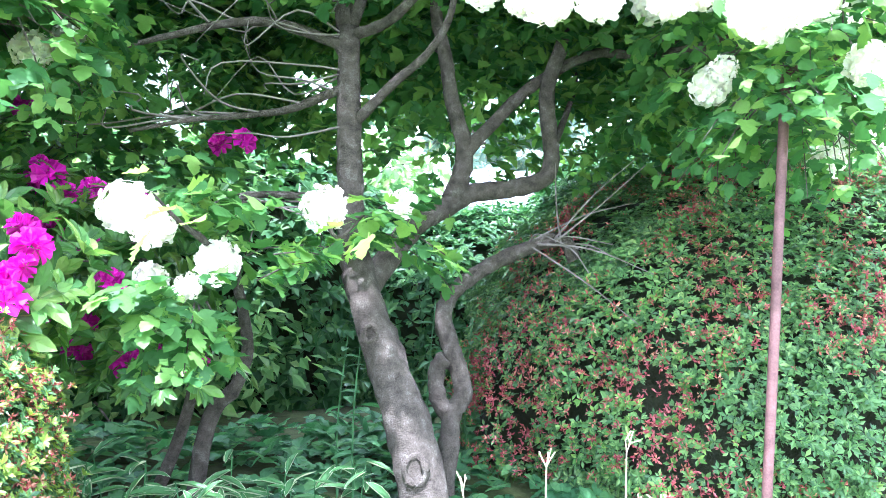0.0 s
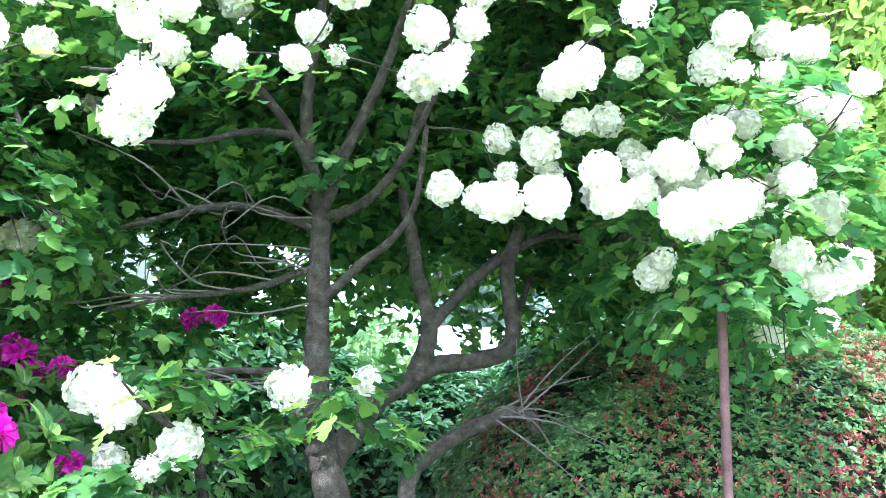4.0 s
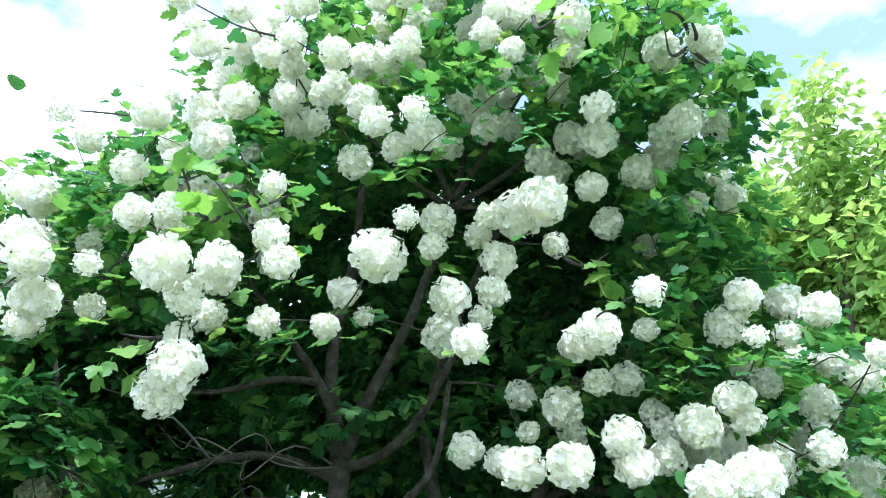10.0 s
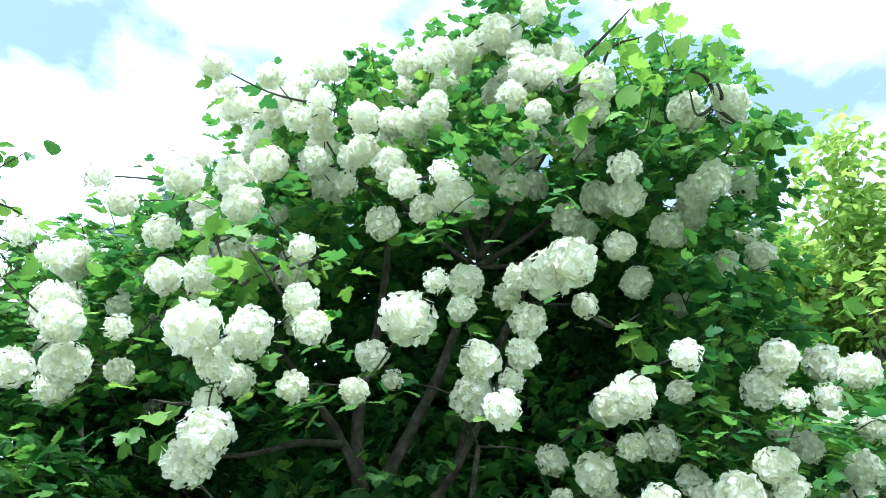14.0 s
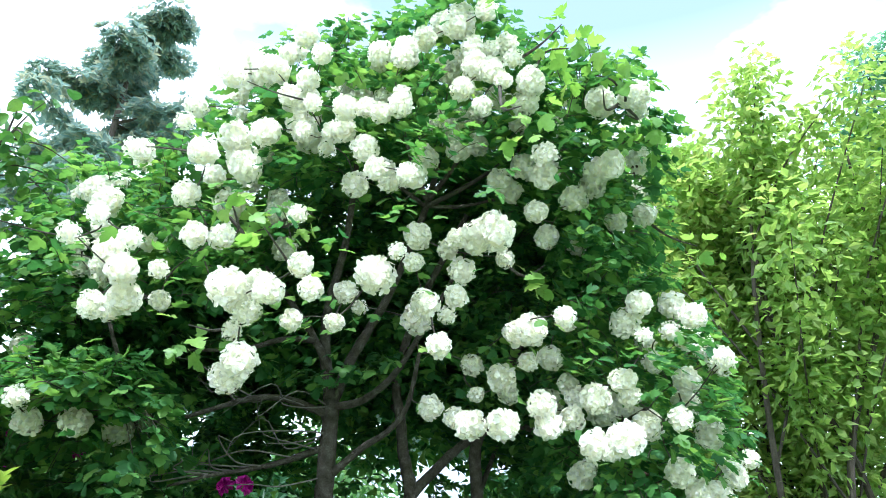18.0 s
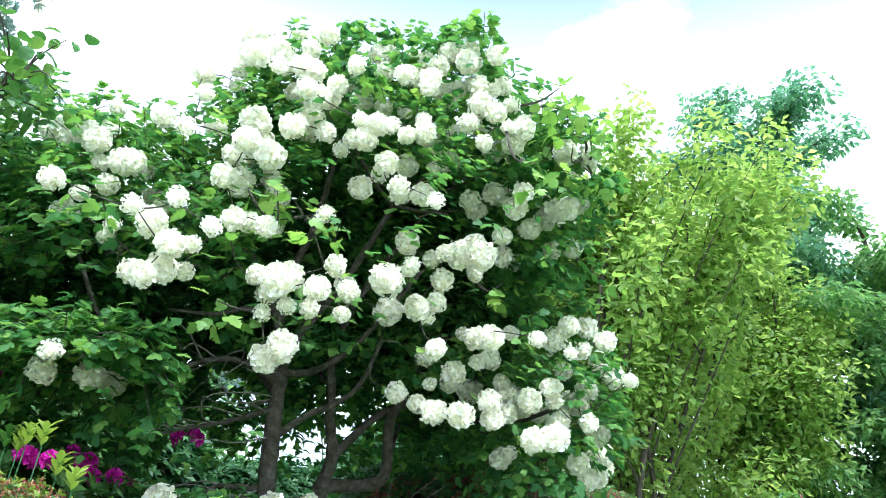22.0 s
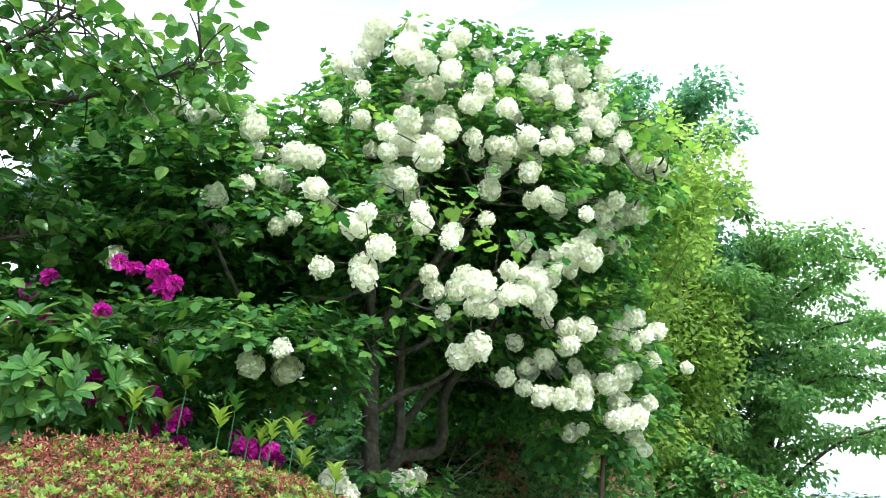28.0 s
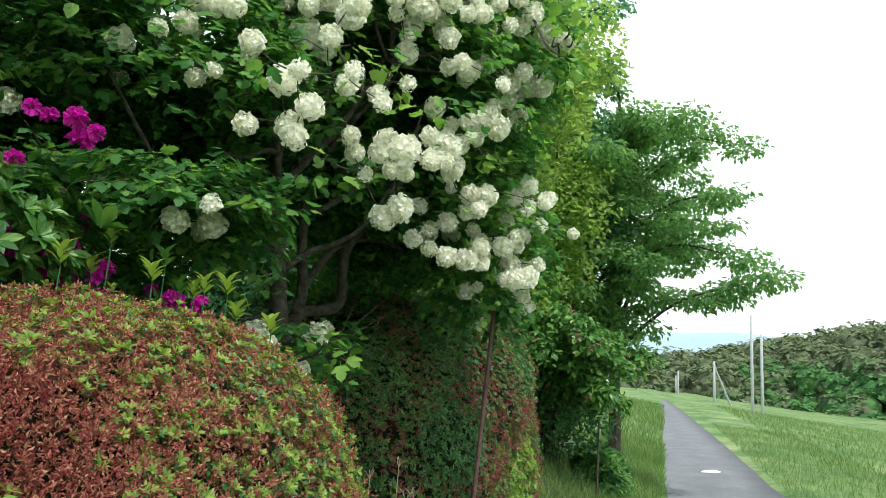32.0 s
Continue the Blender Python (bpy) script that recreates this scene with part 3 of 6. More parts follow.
# the wooded hill beyond the field, the rise behind the lane's end, and the mountain painted haze-blue
ridge("hill_1", "long low hill under a dense pine wood", (75, -190, -4), 330, 62, 33, 75, M_HILL, 3, 2600, 4.3, ([0, 0.2, 0.55, 0.8, 1], [1.1, 1.0, 0.78, 0.42, 0.22]))
ridge("hill_2", "low wooded rise at the end of the valley", (150, 40, -4), 260, 118, 9, 40, M_HILL, 5, 1400, 4.2, ([0, 0.3, 0.7, 1], [0.8, 1.0, 1.0, 0.6]), (-1.0, 1.0))
ridge("backdrop", "distant mountain painted blue for haze", (1500, 200, -5), 1700, 110, 105, 250, M_FARHILL, 8, 0, 0, ([0, 0.2, 0.4, 0.7, 1], [0.7, 1.0, 0.8, 0.5, 0.4]))


# ---------------------------------------------------------------- trees and shrubs in the distance first
def leaf_cloud(centres, radii, n, rng, shell=0.55):
    """Places and outward ways of n leaves in a set of puffs, denser towards their skins."""
    c, r = np.asarray(centres, float), np.asarray(radii, float)
    vol = r.prod(1) ** (2 / 3)
    pick = rng.choice(len(c), n, p=vol / vol.sum())
    d = unit(rng.normal(size=(n, 3)))
    rad = shell + (1.06 - shell) * rng.random((n, 1)) ** 0.6
    return c[pick] + d * rad * r[pick], d


def leaves(name, parent, mat, leaf, places, out, size, rng, droop=0.5, up=0.6, label="", spread=0.8, smooth=False):
    n = len(places)
    nrm = unit(out * 0.5 + (0, 0, up) + rng.normal(size=(n, 3)) * spread * 0.6)
    tip = unit(out + rng.normal(size=(n, 3)) * spread - (0, 0, droop))
    s = size * (0.65 + 0.6 * rng.random(n))
    return part(name, stamp(leaf, turns(nrm, tip), s, places), mat, parent, label, "stuff", smooth)


def broad_tree(name, label, foot, height, stems, spread, rise, mat, leaf, size, n, seed, bark=M_DARKBARK, clump=0.45, droop=0.3, low=0.25, lean=(0, 0), flat=0.75, boughs=14, narrow=0.7):
    """A tree or tall shrub: stems that fork into limbs, with puffs of leaves strung along the limbs."""
    rng = np.random.default_rng(seed)
    z0 = float(ground_z(np.array(foot[0]), np.array(foot[1]))) - 0.1
    t = thing(name, label, "tree", (foot[0], foot[1], z0))
    base = np.array((foot[0], foot[1], z0))
    puffs, radii, twigs = [], [], []
    for k in range(stems):
        a = 2 * np.pi * (k + rng.random() * 0.6) / stems
        reach = spread * (0.35 if stems > 1 else 0.08) * (0.6 + 0.5 * rng.random())
        top = base + (np.cos(a) * reach + lean[0], np.sin(a) * reach + lean[1], height * (0.88 + 0.12 * rng.random()))
        m1 = base + (top - base) * 0.35 + rng.normal(size=3) * 0.05 * spread
        m2 = base + (top - base) * 0.7 + rng.normal(size=3) * 0.07 * spread
        r0 = 0.016 * height / max(1, stems**0.5) + 0.015
        line = spline([base + (0.06 * np.cos(a), 0.06 * np.sin(a), 0), m1, m2, top], 6)
        part("trunk", tube(line, np.linspace(r0, 0.01, len(line)), 8, True, 0.05, seed + k), bark, t)
        limbs = int(boughs / stems**0.5) + 3
        for q in range(limbs):
            f = low + (0.97 - low) * (q + rng.random()) / limbs
            p = line[min(len(line) - 1, int(f * (len(line) - 1)))]
            b = rng.random() * 2 * np.pi
            ln = spread * (1.05 - narrow * f) * (0.6 + 0.5 * rng.random()) * (0.6 if stems > 2 else 1)
            way = np.array((np.cos(b), np.sin(b), rise * (0.5 + rng.random())))
            e = p + way * ln
            if rise > 1.5:
                e[2] = min(e[2], z0 + height * (0.9 + 0.12 * rng.random()))
            mid = (p + e) / 2 + rng.normal(size=3) * 0.06 * ln + (0, 0, 0.08 * ln)
            ls = spline([p, mid, e - (0, 0, droop * 0.25 * ln)], 5)
            twigs.append(tube(ls, np.linspace(r0 * 0.35, 0.004, len(ls)), 5, False))
            for g in np.linspace(0.25, 1.0, 5):
                c = ls[int(g * (len(ls) - 1))] + rng.normal(size=3) * 0.12 * clump
                puffs.append(c)
                radii.append(np.array((1, 1, flat)) * clump * (0.55 + 0.6 * rng.random()))
        for g in (0.7, 0.78, 0.85, 0.92, 1.0):
            puffs.append(line[int(g * (len(line) - 1))])
            radii.append(np.array((0.6, 0.6, 0.9)) * clump * 0.7)
    part("branch_work", merge(*twigs), bark, t, "", "stuff")
    p, o = leaf_cloud(puffs, radii, n, rng, 0.15)
    leaves("crown", t, mat, leaf, p, o, size, rng, droop + 0.2, 0.7)
    return t


broad_tree("cherry_tree", "wide cherry tree with drooping layered dark green branches beside the lane", (7.9, 4.9), 6.2, 1, 2.7, 0.42, M_CHERRY_LEAF, SMALL_W, 0.10, 50000, 29, boughs=46, clump=0.42, droop=0.45, low=0.34, flat=0.42, narrow=0.42)
broad_tree("tall_tree", "tall blue-green tree with upswept airy boughs", (7.0, 5.8), 8.9, 3, 3.1, 0.80, M_BLUE_LEAF, SMALL_W, 0.11, 24000, 22, clump=0.40, low=0.35, flat=0.6, boughs=20)
broad_tree("yellow_green_tree", "young tree of many upright yellow-green shoots", (3.4, 4.6), 4.7, 13, 2.9, 1.9, M_YEL_LEAF, SMALL_W, 0.095, 46000, 23, clump=0.25, low=0.05, flat=1.6, droop=-0.45)
broad_tree("yellow_green_tree", "slim yellow-green tree between the snowball tree and the hedge", (2.5, 5.6), 3.9, 7, 1.8, 1.3, M_YEL_LEAF, SMALL_W, 0.09, 22000, 33, clump=0.28, low=0.08, flat=1.3, droop=-0.45)
broad_tree("yellow_green_tree", "young yellow-green tree leaning over a mixed hedge", (5.6, 5.3), 4.8, 6, 2.2, 0.9, M_YEL_LEAF, SMALL_W, 0.10, 24000, 24, clump=0.42, low=0.1, droop=-0.45)
broad_tree("hedge_tree", "dense green hedge tree behind the garden", (-0.9, 6.0), 1.7, 4, 2.0, 0.4, M_CHERRY_LEAF, SMALL_W, 0.09, 11000, 26, clump=0.5, low=0.05)
broad_tree("hedge_tree", "dense green hedge tree beside the greenhouse", (2.8, 6.4), 3.2, 4, 1.8, 0.5, M_DARK_LEAF, SMALL_W, 0.10, 14000, 27, clump=0.5, low=0.05)
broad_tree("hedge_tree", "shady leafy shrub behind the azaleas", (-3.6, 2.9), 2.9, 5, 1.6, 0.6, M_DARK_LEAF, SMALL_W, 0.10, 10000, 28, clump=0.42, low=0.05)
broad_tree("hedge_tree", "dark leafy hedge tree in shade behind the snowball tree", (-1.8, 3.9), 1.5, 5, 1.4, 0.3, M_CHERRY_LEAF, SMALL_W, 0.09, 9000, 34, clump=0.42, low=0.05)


def pine(foot, height, seed):
    rng = np.random.default_rng(seed)
    z0 = float(ground_z(np.array(foot[0]), np.array(foot[1]))) - 0.1
    t = thing("pine_tree", "tall dark pine far behind the garden", "tree", (*foot, z0))
    base = np.array((*foot, z0))
    line = spline([base, base + (0.2, 0.1, height * 0.5), base + (0.0, 0.3, height)], 10)
    part("trunk", tube(line, np.linspace(0.26, 0.03, len(line)), 9, True, 0.05, seed), M_DARKBARK, t)
    pf, rd, tw = [], [], []
    for q in range(46):
        f = 0.2 + 0.8 * (q + rng.random()) / 46
        p, b, ln = line[int(f * (len(line) - 1))], rng.random() * 6.28, (1.1 + 4.2 * (1.0 - f)) * (0.6 + 0.6 * rng.random())
        e = p + np.array((np.cos(b), np.sin(b), 0.12)) * ln
        tw.append(tube(np.array([p, (p + e) / 2 + (0, 0, 0.1), e]), [0.05, 0.03, 0.01], 5, False))
        for g in (0.4, 0.7, 1.0):
            pf.append(p + (e - p) * g)
            rd.append(np.array((0.7, 0.7, 0.3)) * (0.6 + 0.5 * rng.random()))
    part("branch_work", merge(*tw), M_DARKBARK, t, "", "stuff")
    p, o = leaf_cloud(pf, rd, 6500, rng, 0.1)
    n = len(p)
    part("crown", stamp(rosette(8, 0.9, SMALL, 1.0, 4), turns(o + (0, 0, 0.8), rng.normal(size=(n, 3))), 0.24, p), M_PINE, t, "", "stuff")


pine((-8.6, 16.2), 16.6, 31)
pine((0.4, 20.0), 12.0, 32)


# ---------------------------------------------------------------- white greenhouse behind the garden
def greenhouse():
    x0, x1, yc, half, h = -4.2, 2.6, 10.9, 2.3, 2.8
    z0 = 1.0
    g = thing("greenhouse", "long tunnel greenhouse under wrinkled milky film", "greenhouse", ((x0 + x1) / 2, yc, z0))
    a = np.linspace(0, np.pi, 15)
    prof = np.stack([half * np.cos(a), z0 + h * np.sin(a) ** 0.75], -1)
    for k, x in enumerate(np.linspace(x0, x1, 8)):
        part("hoop", tube(np.c_[np.full(15, x), yc + prof[:, 0] * 1.01, prof[:, 1] * 1.0 + 0.02], np.full(15, 0.024), 6), M_STEEL, g)
        if k:
            xs = np.linspace(x - (x1 - x0) / 7 + 0.03, x - 0.03, 6)
            X, A = np.meshgrid(np.arange(6), np.arange(15), indexing="ij")
            sag = np.sin(np.linspace(0, np.pi, 6))[X] * 0.05
            V = np.stack([xs[X], yc + prof[A, 0] * (1 - sag * 0.3), prof[A, 1] - sag * prof[A, 1] / 4], -1).reshape(-1, 3)
            i, j = np.meshgrid(np.arange(5), np.arange(14), indexing="ij")
            F = np.stack([i * 15 + j, (i + 1) * 15 + j, (i + 1) * 15 + j + 1, i * 15 + j + 1], -1).reshape(-1, 4)
            part("film_panel", (V, F), M_FILM, g, "", "", True)


greenhouse()


def box(lo, hi):
    """A block between two corners."""
    (a, b, c), (d, e, f) = lo, hi
    V = np.array([(a, b, c), (d, b, c), (d, e, c), (a, e, c), (a, b, f), (d, b, f), (d, e, f), (a, e, f)], float)
    return V, np.array([(0, 3, 2, 1), (4, 5, 6, 7), (0, 1, 5, 4), (1, 2, 6, 5), (2, 3, 7, 6), (3, 0, 4, 7)])


def white_shed():
    h = thing("shed", "pale shed with a white sheet-metal roof behind the trees", "shed", (-8.5, 11.5, 1.0))
    part("wall", box((-12.0, 9.9, 0.9), (-5.2, 13.4, 4.3)), M_WALL, h)
    for k in range(12):
        x = -12.4 + 0.64 * k
        part("roof_sheet", (np.array([(x, 9.3, 4.35), (x + 0.62, 9.3, 4.35), (x + 0.62, 11.6, 5.9), (x, 11.6, 5.9), (x, 9.3, 4.41), (x + 0.62, 9.3, 4.41), (x + 0.62, 11.6, 5.96), (x, 11.6, 5.96)], float), box((0, 0, 0), (1, 1, 1))[1]), M_ROOF, h)
    part("roof_back", (np.array([(-12.4, 11.6, 5.9), (-4.72, 11.6, 5.9), (-4.72, 14.0, 4.35), (-12.4, 14.0, 4.35), (-12.4, 11.6, 5.96), (-4.72, 11.6, 5.96), (-4.72, 14.0, 4.41), (-12.4, 14.0, 4.41)], float), box((0, 0, 0), (1, 1, 1))[1]), M_ROOF, h)
    part("gutter", tube(np.array([(-12.4, 9.25, 4.33), (-4.7, 9.25, 4.33)]), [0.06, 0.06], 8), M_STEEL, h)


white_shed()


def magnolia():
    rng = np.random.default_rng(25)
    t = thing("magnolia_tree", "small tree with broad dark leaves on arching grey boughs", "tree", (-3.1, 2.9, 1.0))
    lines = [((-3.1, 2.9, 0.95), (-3.05, 2.85, 2.0), (-2.9, 2.7, 2.9)), ((-2.9, 2.7, 2.85), (-2.3, 2.2, 3.02), (-1.9, 1.75, 3.12), (-1.6, 1.42, 3.22)), ((-2.5, 2.35, 2.97), (-2.25, 2.0, 3.25), (-2.05, 1.7, 3.38)),
             ((-3.0, 2.8, 2.6), (-2.6, 2.1, 2.8), (-2.2, 1.6, 2.9)), ((-2.9, 2.7, 2.9), (-2.8, 2.2, 3.3), (-2.6, 1.7, 3.55)), ((-3.0, 2.8, 2.5), (-2.4, 2.35, 2.5), (-2.0, 2.05, 2.6)), ((-2.9, 2.7, 2.9), (-3.1, 2.0, 3.3), (-3.0, 1.4, 3.5))]
    pf, tw = [], []
    for k, q in enumerate(lines):
        part("trunk" if k == 0 else "bough", limb_geo(q, 0.06 if k == 0 else 0.022, 0.03 if k == 0 else 0.006, 9, 6, 0.05, 250 + k), M_DARKBARK, t, "", "", True)
        if k:
            ls = spline(q, 10)
            for p in ls[3:]:
                for _ in range(3):
                    e = p + rng.normal(size=3) * (0.15, 0.15, 0.11)
                    tw.append(tube(spline([p, (p + e) / 2 + (0, 0, 0.03), e], 3), np.linspace(0.005, 0.002, 7), 4, False))
                    pf.append(e)
    part("twig_work", merge(*tw), M_DARKBARK, t, "", "stuff")
    p, o = leaf_cloud(pf, np.full((len(pf), 3), 0.09), 2700, rng, 0.2)
    leaves("crown", t, M_RH_LEAF, BROAD, p, o, 0.066, rng, 0.2, 0.8)


magnolia()


# ---------------------------------------------------------------- utility poles and the vehicle by the lane
def utility_pole(x, y, z, h, brace=None):
    p = thing("utility_pole", "slim grey concrete utility pole standing in the field", "utility pole", (x, y, z), "poles along the field")
    part("shaft", tube(np.array([(x, y, z - 0.3), (x, y, z + h * 0.5), (x, y, z + h)]), [0.14, 0.115, 0.085], 12), M_CONCRETE, p, "", "", True)
    if h > 5:
        part("step_bolt", tube(np.array([(x - 0.3, y, z + h * 0.93), (x + 0.3, y, z + h * 0.93)]), [0.03, 0.03], 6), M_STEEL, p)
    if brace:
        part("brace", tube(np.array([(x + brace, y - brace * 0.6, z - 0.2), (x, y, z + h * 0.92)]), [0.12, 0.09], 10), M_CONCRETE, p)


utility_pole(54.9, 19.3, -2.4, 9.6)
utility_pole(55.6, 18.8, -2.7, 8.4)
utility_pole(66.2, 26.8, -1.6, 5.4, 2.2)
utility_pole(96.0, 44.0, -2.4, 5.6)
utility_pole(104.0, 48.0, -2.4, 5.0)
utility_pole(118.0, 53.0, -2.4, 5.6)


def ground_shrub(name, label, centre, radii, mats, n, seed, tuft, size, top_bias=0.15, core=True, category="shrub", patch=0.9, grade=(0, 0), singles=0, square=0.85):
    """A clipped or loose mound: a hull painted near-black as its shaded twiggy heart, tufts of small leaves and
    withered flowers set over it.
    """
    rng = np.random.default_rng(seed)
    c, r = np.array(centre, float), np.array(radii, float)
    t = thing(name, label, category, (c[0], c[1], c[2] - r[2] * 0.2))
    turn = np.array([[ALONG[0], -ALONG[1], 0], [ALONG[1], ALONG[0], 0], [0, 0, 1]])

    def skin(d):
        lump = np.array([noise.noise(Vector((v * 2.6 + c * 0.7)[:3])) + 0.5 * noise.noise(Vector(v * 6.5 + c)) for v in d])
        return (np.sign(d) * np.abs(d) ** square * r) @ turn.T * (1 + 0.09 * lump[:, None]) + c

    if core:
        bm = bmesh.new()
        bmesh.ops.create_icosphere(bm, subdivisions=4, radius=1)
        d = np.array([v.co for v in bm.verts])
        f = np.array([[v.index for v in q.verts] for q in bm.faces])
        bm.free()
        part("heart", ((skin(d) - c) * 0.93 + c, f), M_CORE, t, "solid hull coloured near-black as the shaded twiggy inside", "", True)
    d = unit(rng.normal(size=(n * 3, 3)) * (1, 1, 1) + (0, 0, top_bias))
    d = d[(d[:, 2] > -0.5) & ((d[:, 1] < 0.35) | (rng.random(len(d)) < 0.35))][:n]
    p = skin(d) + rng.normal(size=(len(d), 3)) * 0.018
    out = unit((d / r) @ turn.T)
    kind = np.array([noise.noise(Vector(v * 2.3 + c * 3)) for v in p]) * patch + rng.random(len(p))
    kind += grade[0] * ((p - c)[:, :2] @ ALONG) / r[0]
    kind += grade[1] * (p - c)[:, 2] / r[2]
    for name_, mat, shape, lo, hi, sz, lift in mats:
        m = (kind >= lo) & (kind < hi)
        k = int(m.sum())
        nrm = unit(out[m] + (0, 0, 0.5) + rng.normal(size=(k, 3)) * 0.35)
        R, size_, at = turns(nrm, rng.normal(size=(k, 3))), sz * (0.7 + 0.6 * rng.random(k)), p[m] + out[m] * lift
        lone = (out[m] @ np.array((-0.3, -0.6, 0.5)) > 0.45) & (at[:, 2] > c[2])
        lone &= np.cumsum(lone) <= singles
        part(name_, stamp(shape, R[~lone], size_[~lone], at[~lone]), mat, t, "", "stuff")
        if singles:
            me = mesh_of("leaf_whorl", shape[0], shape[1], [mat])
            for q in np.nonzero(lone)[0]:
                shared("withered_flower" if "bloom" in name_ else "leaf_whorl", me, t, Matrix.Translation(at[q] - np.array(t.matrix_world.translation)) @ Matrix(R[q].tolist()).to_4x4() @ Matrix.Scale(size_[q], 4))
    return t


LEAFLET = (np.array([(0, 0, 0), (0.24, 0.5, 0.07), (0, 1, -0.08), (-0.24, 0.5, 0.07)], float), np.array([(0, 1, 2), (0, 2, 3)]))
TUFT = rosette(6, 0.55, LEAFLET, 1.0, 2)
TUFT_UP = rosette(8, 0.9, OVAL, 1.0, 3)
TUFT_NEW = rosette(8, 1.25, (OVAL[0] * (0.85, 1, 1), OVAL[1]), 1.0, 6)
WILT = crumple(8, 5)
def trumpet():
    """One open azalea flower: five pointed, waved petals on a short tube, with pale stamens."""
    V, F = [], []
    for i in range(5):
        a = 2 * np.pi * i / 5
        c, q = np.cos(a), np.sin(a)
        at = len(V)
        for x, y, z in ((0, 0, -0.35), (-0.20, 0.35, 0.10), (-0.36, 0.72, 0.24), (0.04, 1.08, 0.20), (0.38, 0.70, 0.30), (0.20, 0.35, 0.14)):
            V.append((c * y - q * x, q * y + c * x, z))
        F += [(at, at + k + 1, at + k) for k in range(1, 5)]
    return np.array(V, float), np.array(F, int)


_bd = unit([(0, 0, 1), (0.9, 0.2, 0.35), (-0.6, 0.7, 0.4), (-0.5, -0.8, 0.4), (0.4, -0.85, 0.35), (0.5, 0.8, 0.5), (-0.95, -0.1, 0.2)])
BLOOM = stamp(trumpet(), turns(_bd, np.roll(_bd, 1, 0)), np.array([0.62, 0.55, 0.6, 0.66, 0.58, 0.5, 0.56]), _bd * 0.5)

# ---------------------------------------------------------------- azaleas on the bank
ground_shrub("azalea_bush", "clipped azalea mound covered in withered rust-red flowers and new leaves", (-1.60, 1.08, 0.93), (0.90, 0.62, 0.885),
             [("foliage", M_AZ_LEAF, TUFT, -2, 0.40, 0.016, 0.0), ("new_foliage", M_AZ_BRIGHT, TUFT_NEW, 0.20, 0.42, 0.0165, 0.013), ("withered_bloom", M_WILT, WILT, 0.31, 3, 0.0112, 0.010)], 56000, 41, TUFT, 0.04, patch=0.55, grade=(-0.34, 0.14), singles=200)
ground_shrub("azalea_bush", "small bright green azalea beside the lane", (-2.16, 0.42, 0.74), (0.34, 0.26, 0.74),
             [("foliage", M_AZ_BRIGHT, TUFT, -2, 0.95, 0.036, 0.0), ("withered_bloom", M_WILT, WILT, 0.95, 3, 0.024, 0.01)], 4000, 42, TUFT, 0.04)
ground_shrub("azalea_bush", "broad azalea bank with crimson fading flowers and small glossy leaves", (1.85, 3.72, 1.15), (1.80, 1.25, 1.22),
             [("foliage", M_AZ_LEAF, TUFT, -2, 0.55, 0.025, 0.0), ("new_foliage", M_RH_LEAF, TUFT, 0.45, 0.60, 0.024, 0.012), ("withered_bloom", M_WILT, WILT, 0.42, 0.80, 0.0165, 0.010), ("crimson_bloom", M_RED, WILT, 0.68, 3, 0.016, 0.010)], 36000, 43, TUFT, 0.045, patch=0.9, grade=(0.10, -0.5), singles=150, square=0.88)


def weigela(foot, seed):
    """A loose arching shrub: long canes, oval leaves in sprays and fading pink flower clusters on the outer twigs."""
    rng = np.random.default_rng(seed)
    z0 = float(ground_z(np.array(foot[0]), np.array(foot[1])))
    t = thing("flowering_shrub", "loose arching green shrub with fading dusky pink flower clusters", "shrub", (*foot, z0))
    base, at, way = np.array((*foot, z0)), [], []
    for k in range(52):
        a, reach, h = rng.random() * 6.283, rng.uniform(0.5, 1.75), rng.uniform(0.7, 1.8)
        out = np.array((math.cos(a), math.sin(a), 0.0))
        foot_k = base + out * rng.uniform(0, 0.45) - (0, 0, 0.05)
        ls = spline([foot_k, base + out * reach * 0.45 + (0, 0, h * 0.85), base + out * reach * 0.8 + (0, 0, h), base + out * reach + (0, 0, h * 0.86)], 6)
        part("cane", tube(ls, np.linspace(0.011, 0.003, len(ls)), 5, False), M_DARKBARK, t)
        for p in ls[3:]:
            d = in_ball(26, rng)
            at.append(p + d * (0.19, 0.19, 0.13))
            way.append(unit(d + out * 0.7))
    at, way = np.concatenate(at), np.concatenate(way)
    leaves("foliage", t, M_RH_LEAF, (OVAL[0] * (1.35, 1, 1), OVAL[1]), at, way, 0.085, rng, 0.45, 0.8)
    # low inner leaves are coloured darker, as the shade under the canes
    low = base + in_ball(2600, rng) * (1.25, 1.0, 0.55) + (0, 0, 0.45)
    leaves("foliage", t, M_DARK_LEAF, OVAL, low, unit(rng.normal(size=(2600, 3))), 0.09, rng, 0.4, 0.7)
    me = mesh_of("flower_cluster", *WILT, [M_DUSKY])
    for q in rng.choice(len(at), 150, replace=False):
        shared("flower_cluster", me, t, Matrix.Translation(at[q] + way[q] * 0.05 - base) @ Euler(tuple(rng.random(3) * 6)).to_matrix().to_4x4() @ Matrix.Scale(rng.uniform(0.035, 0.06), 4))


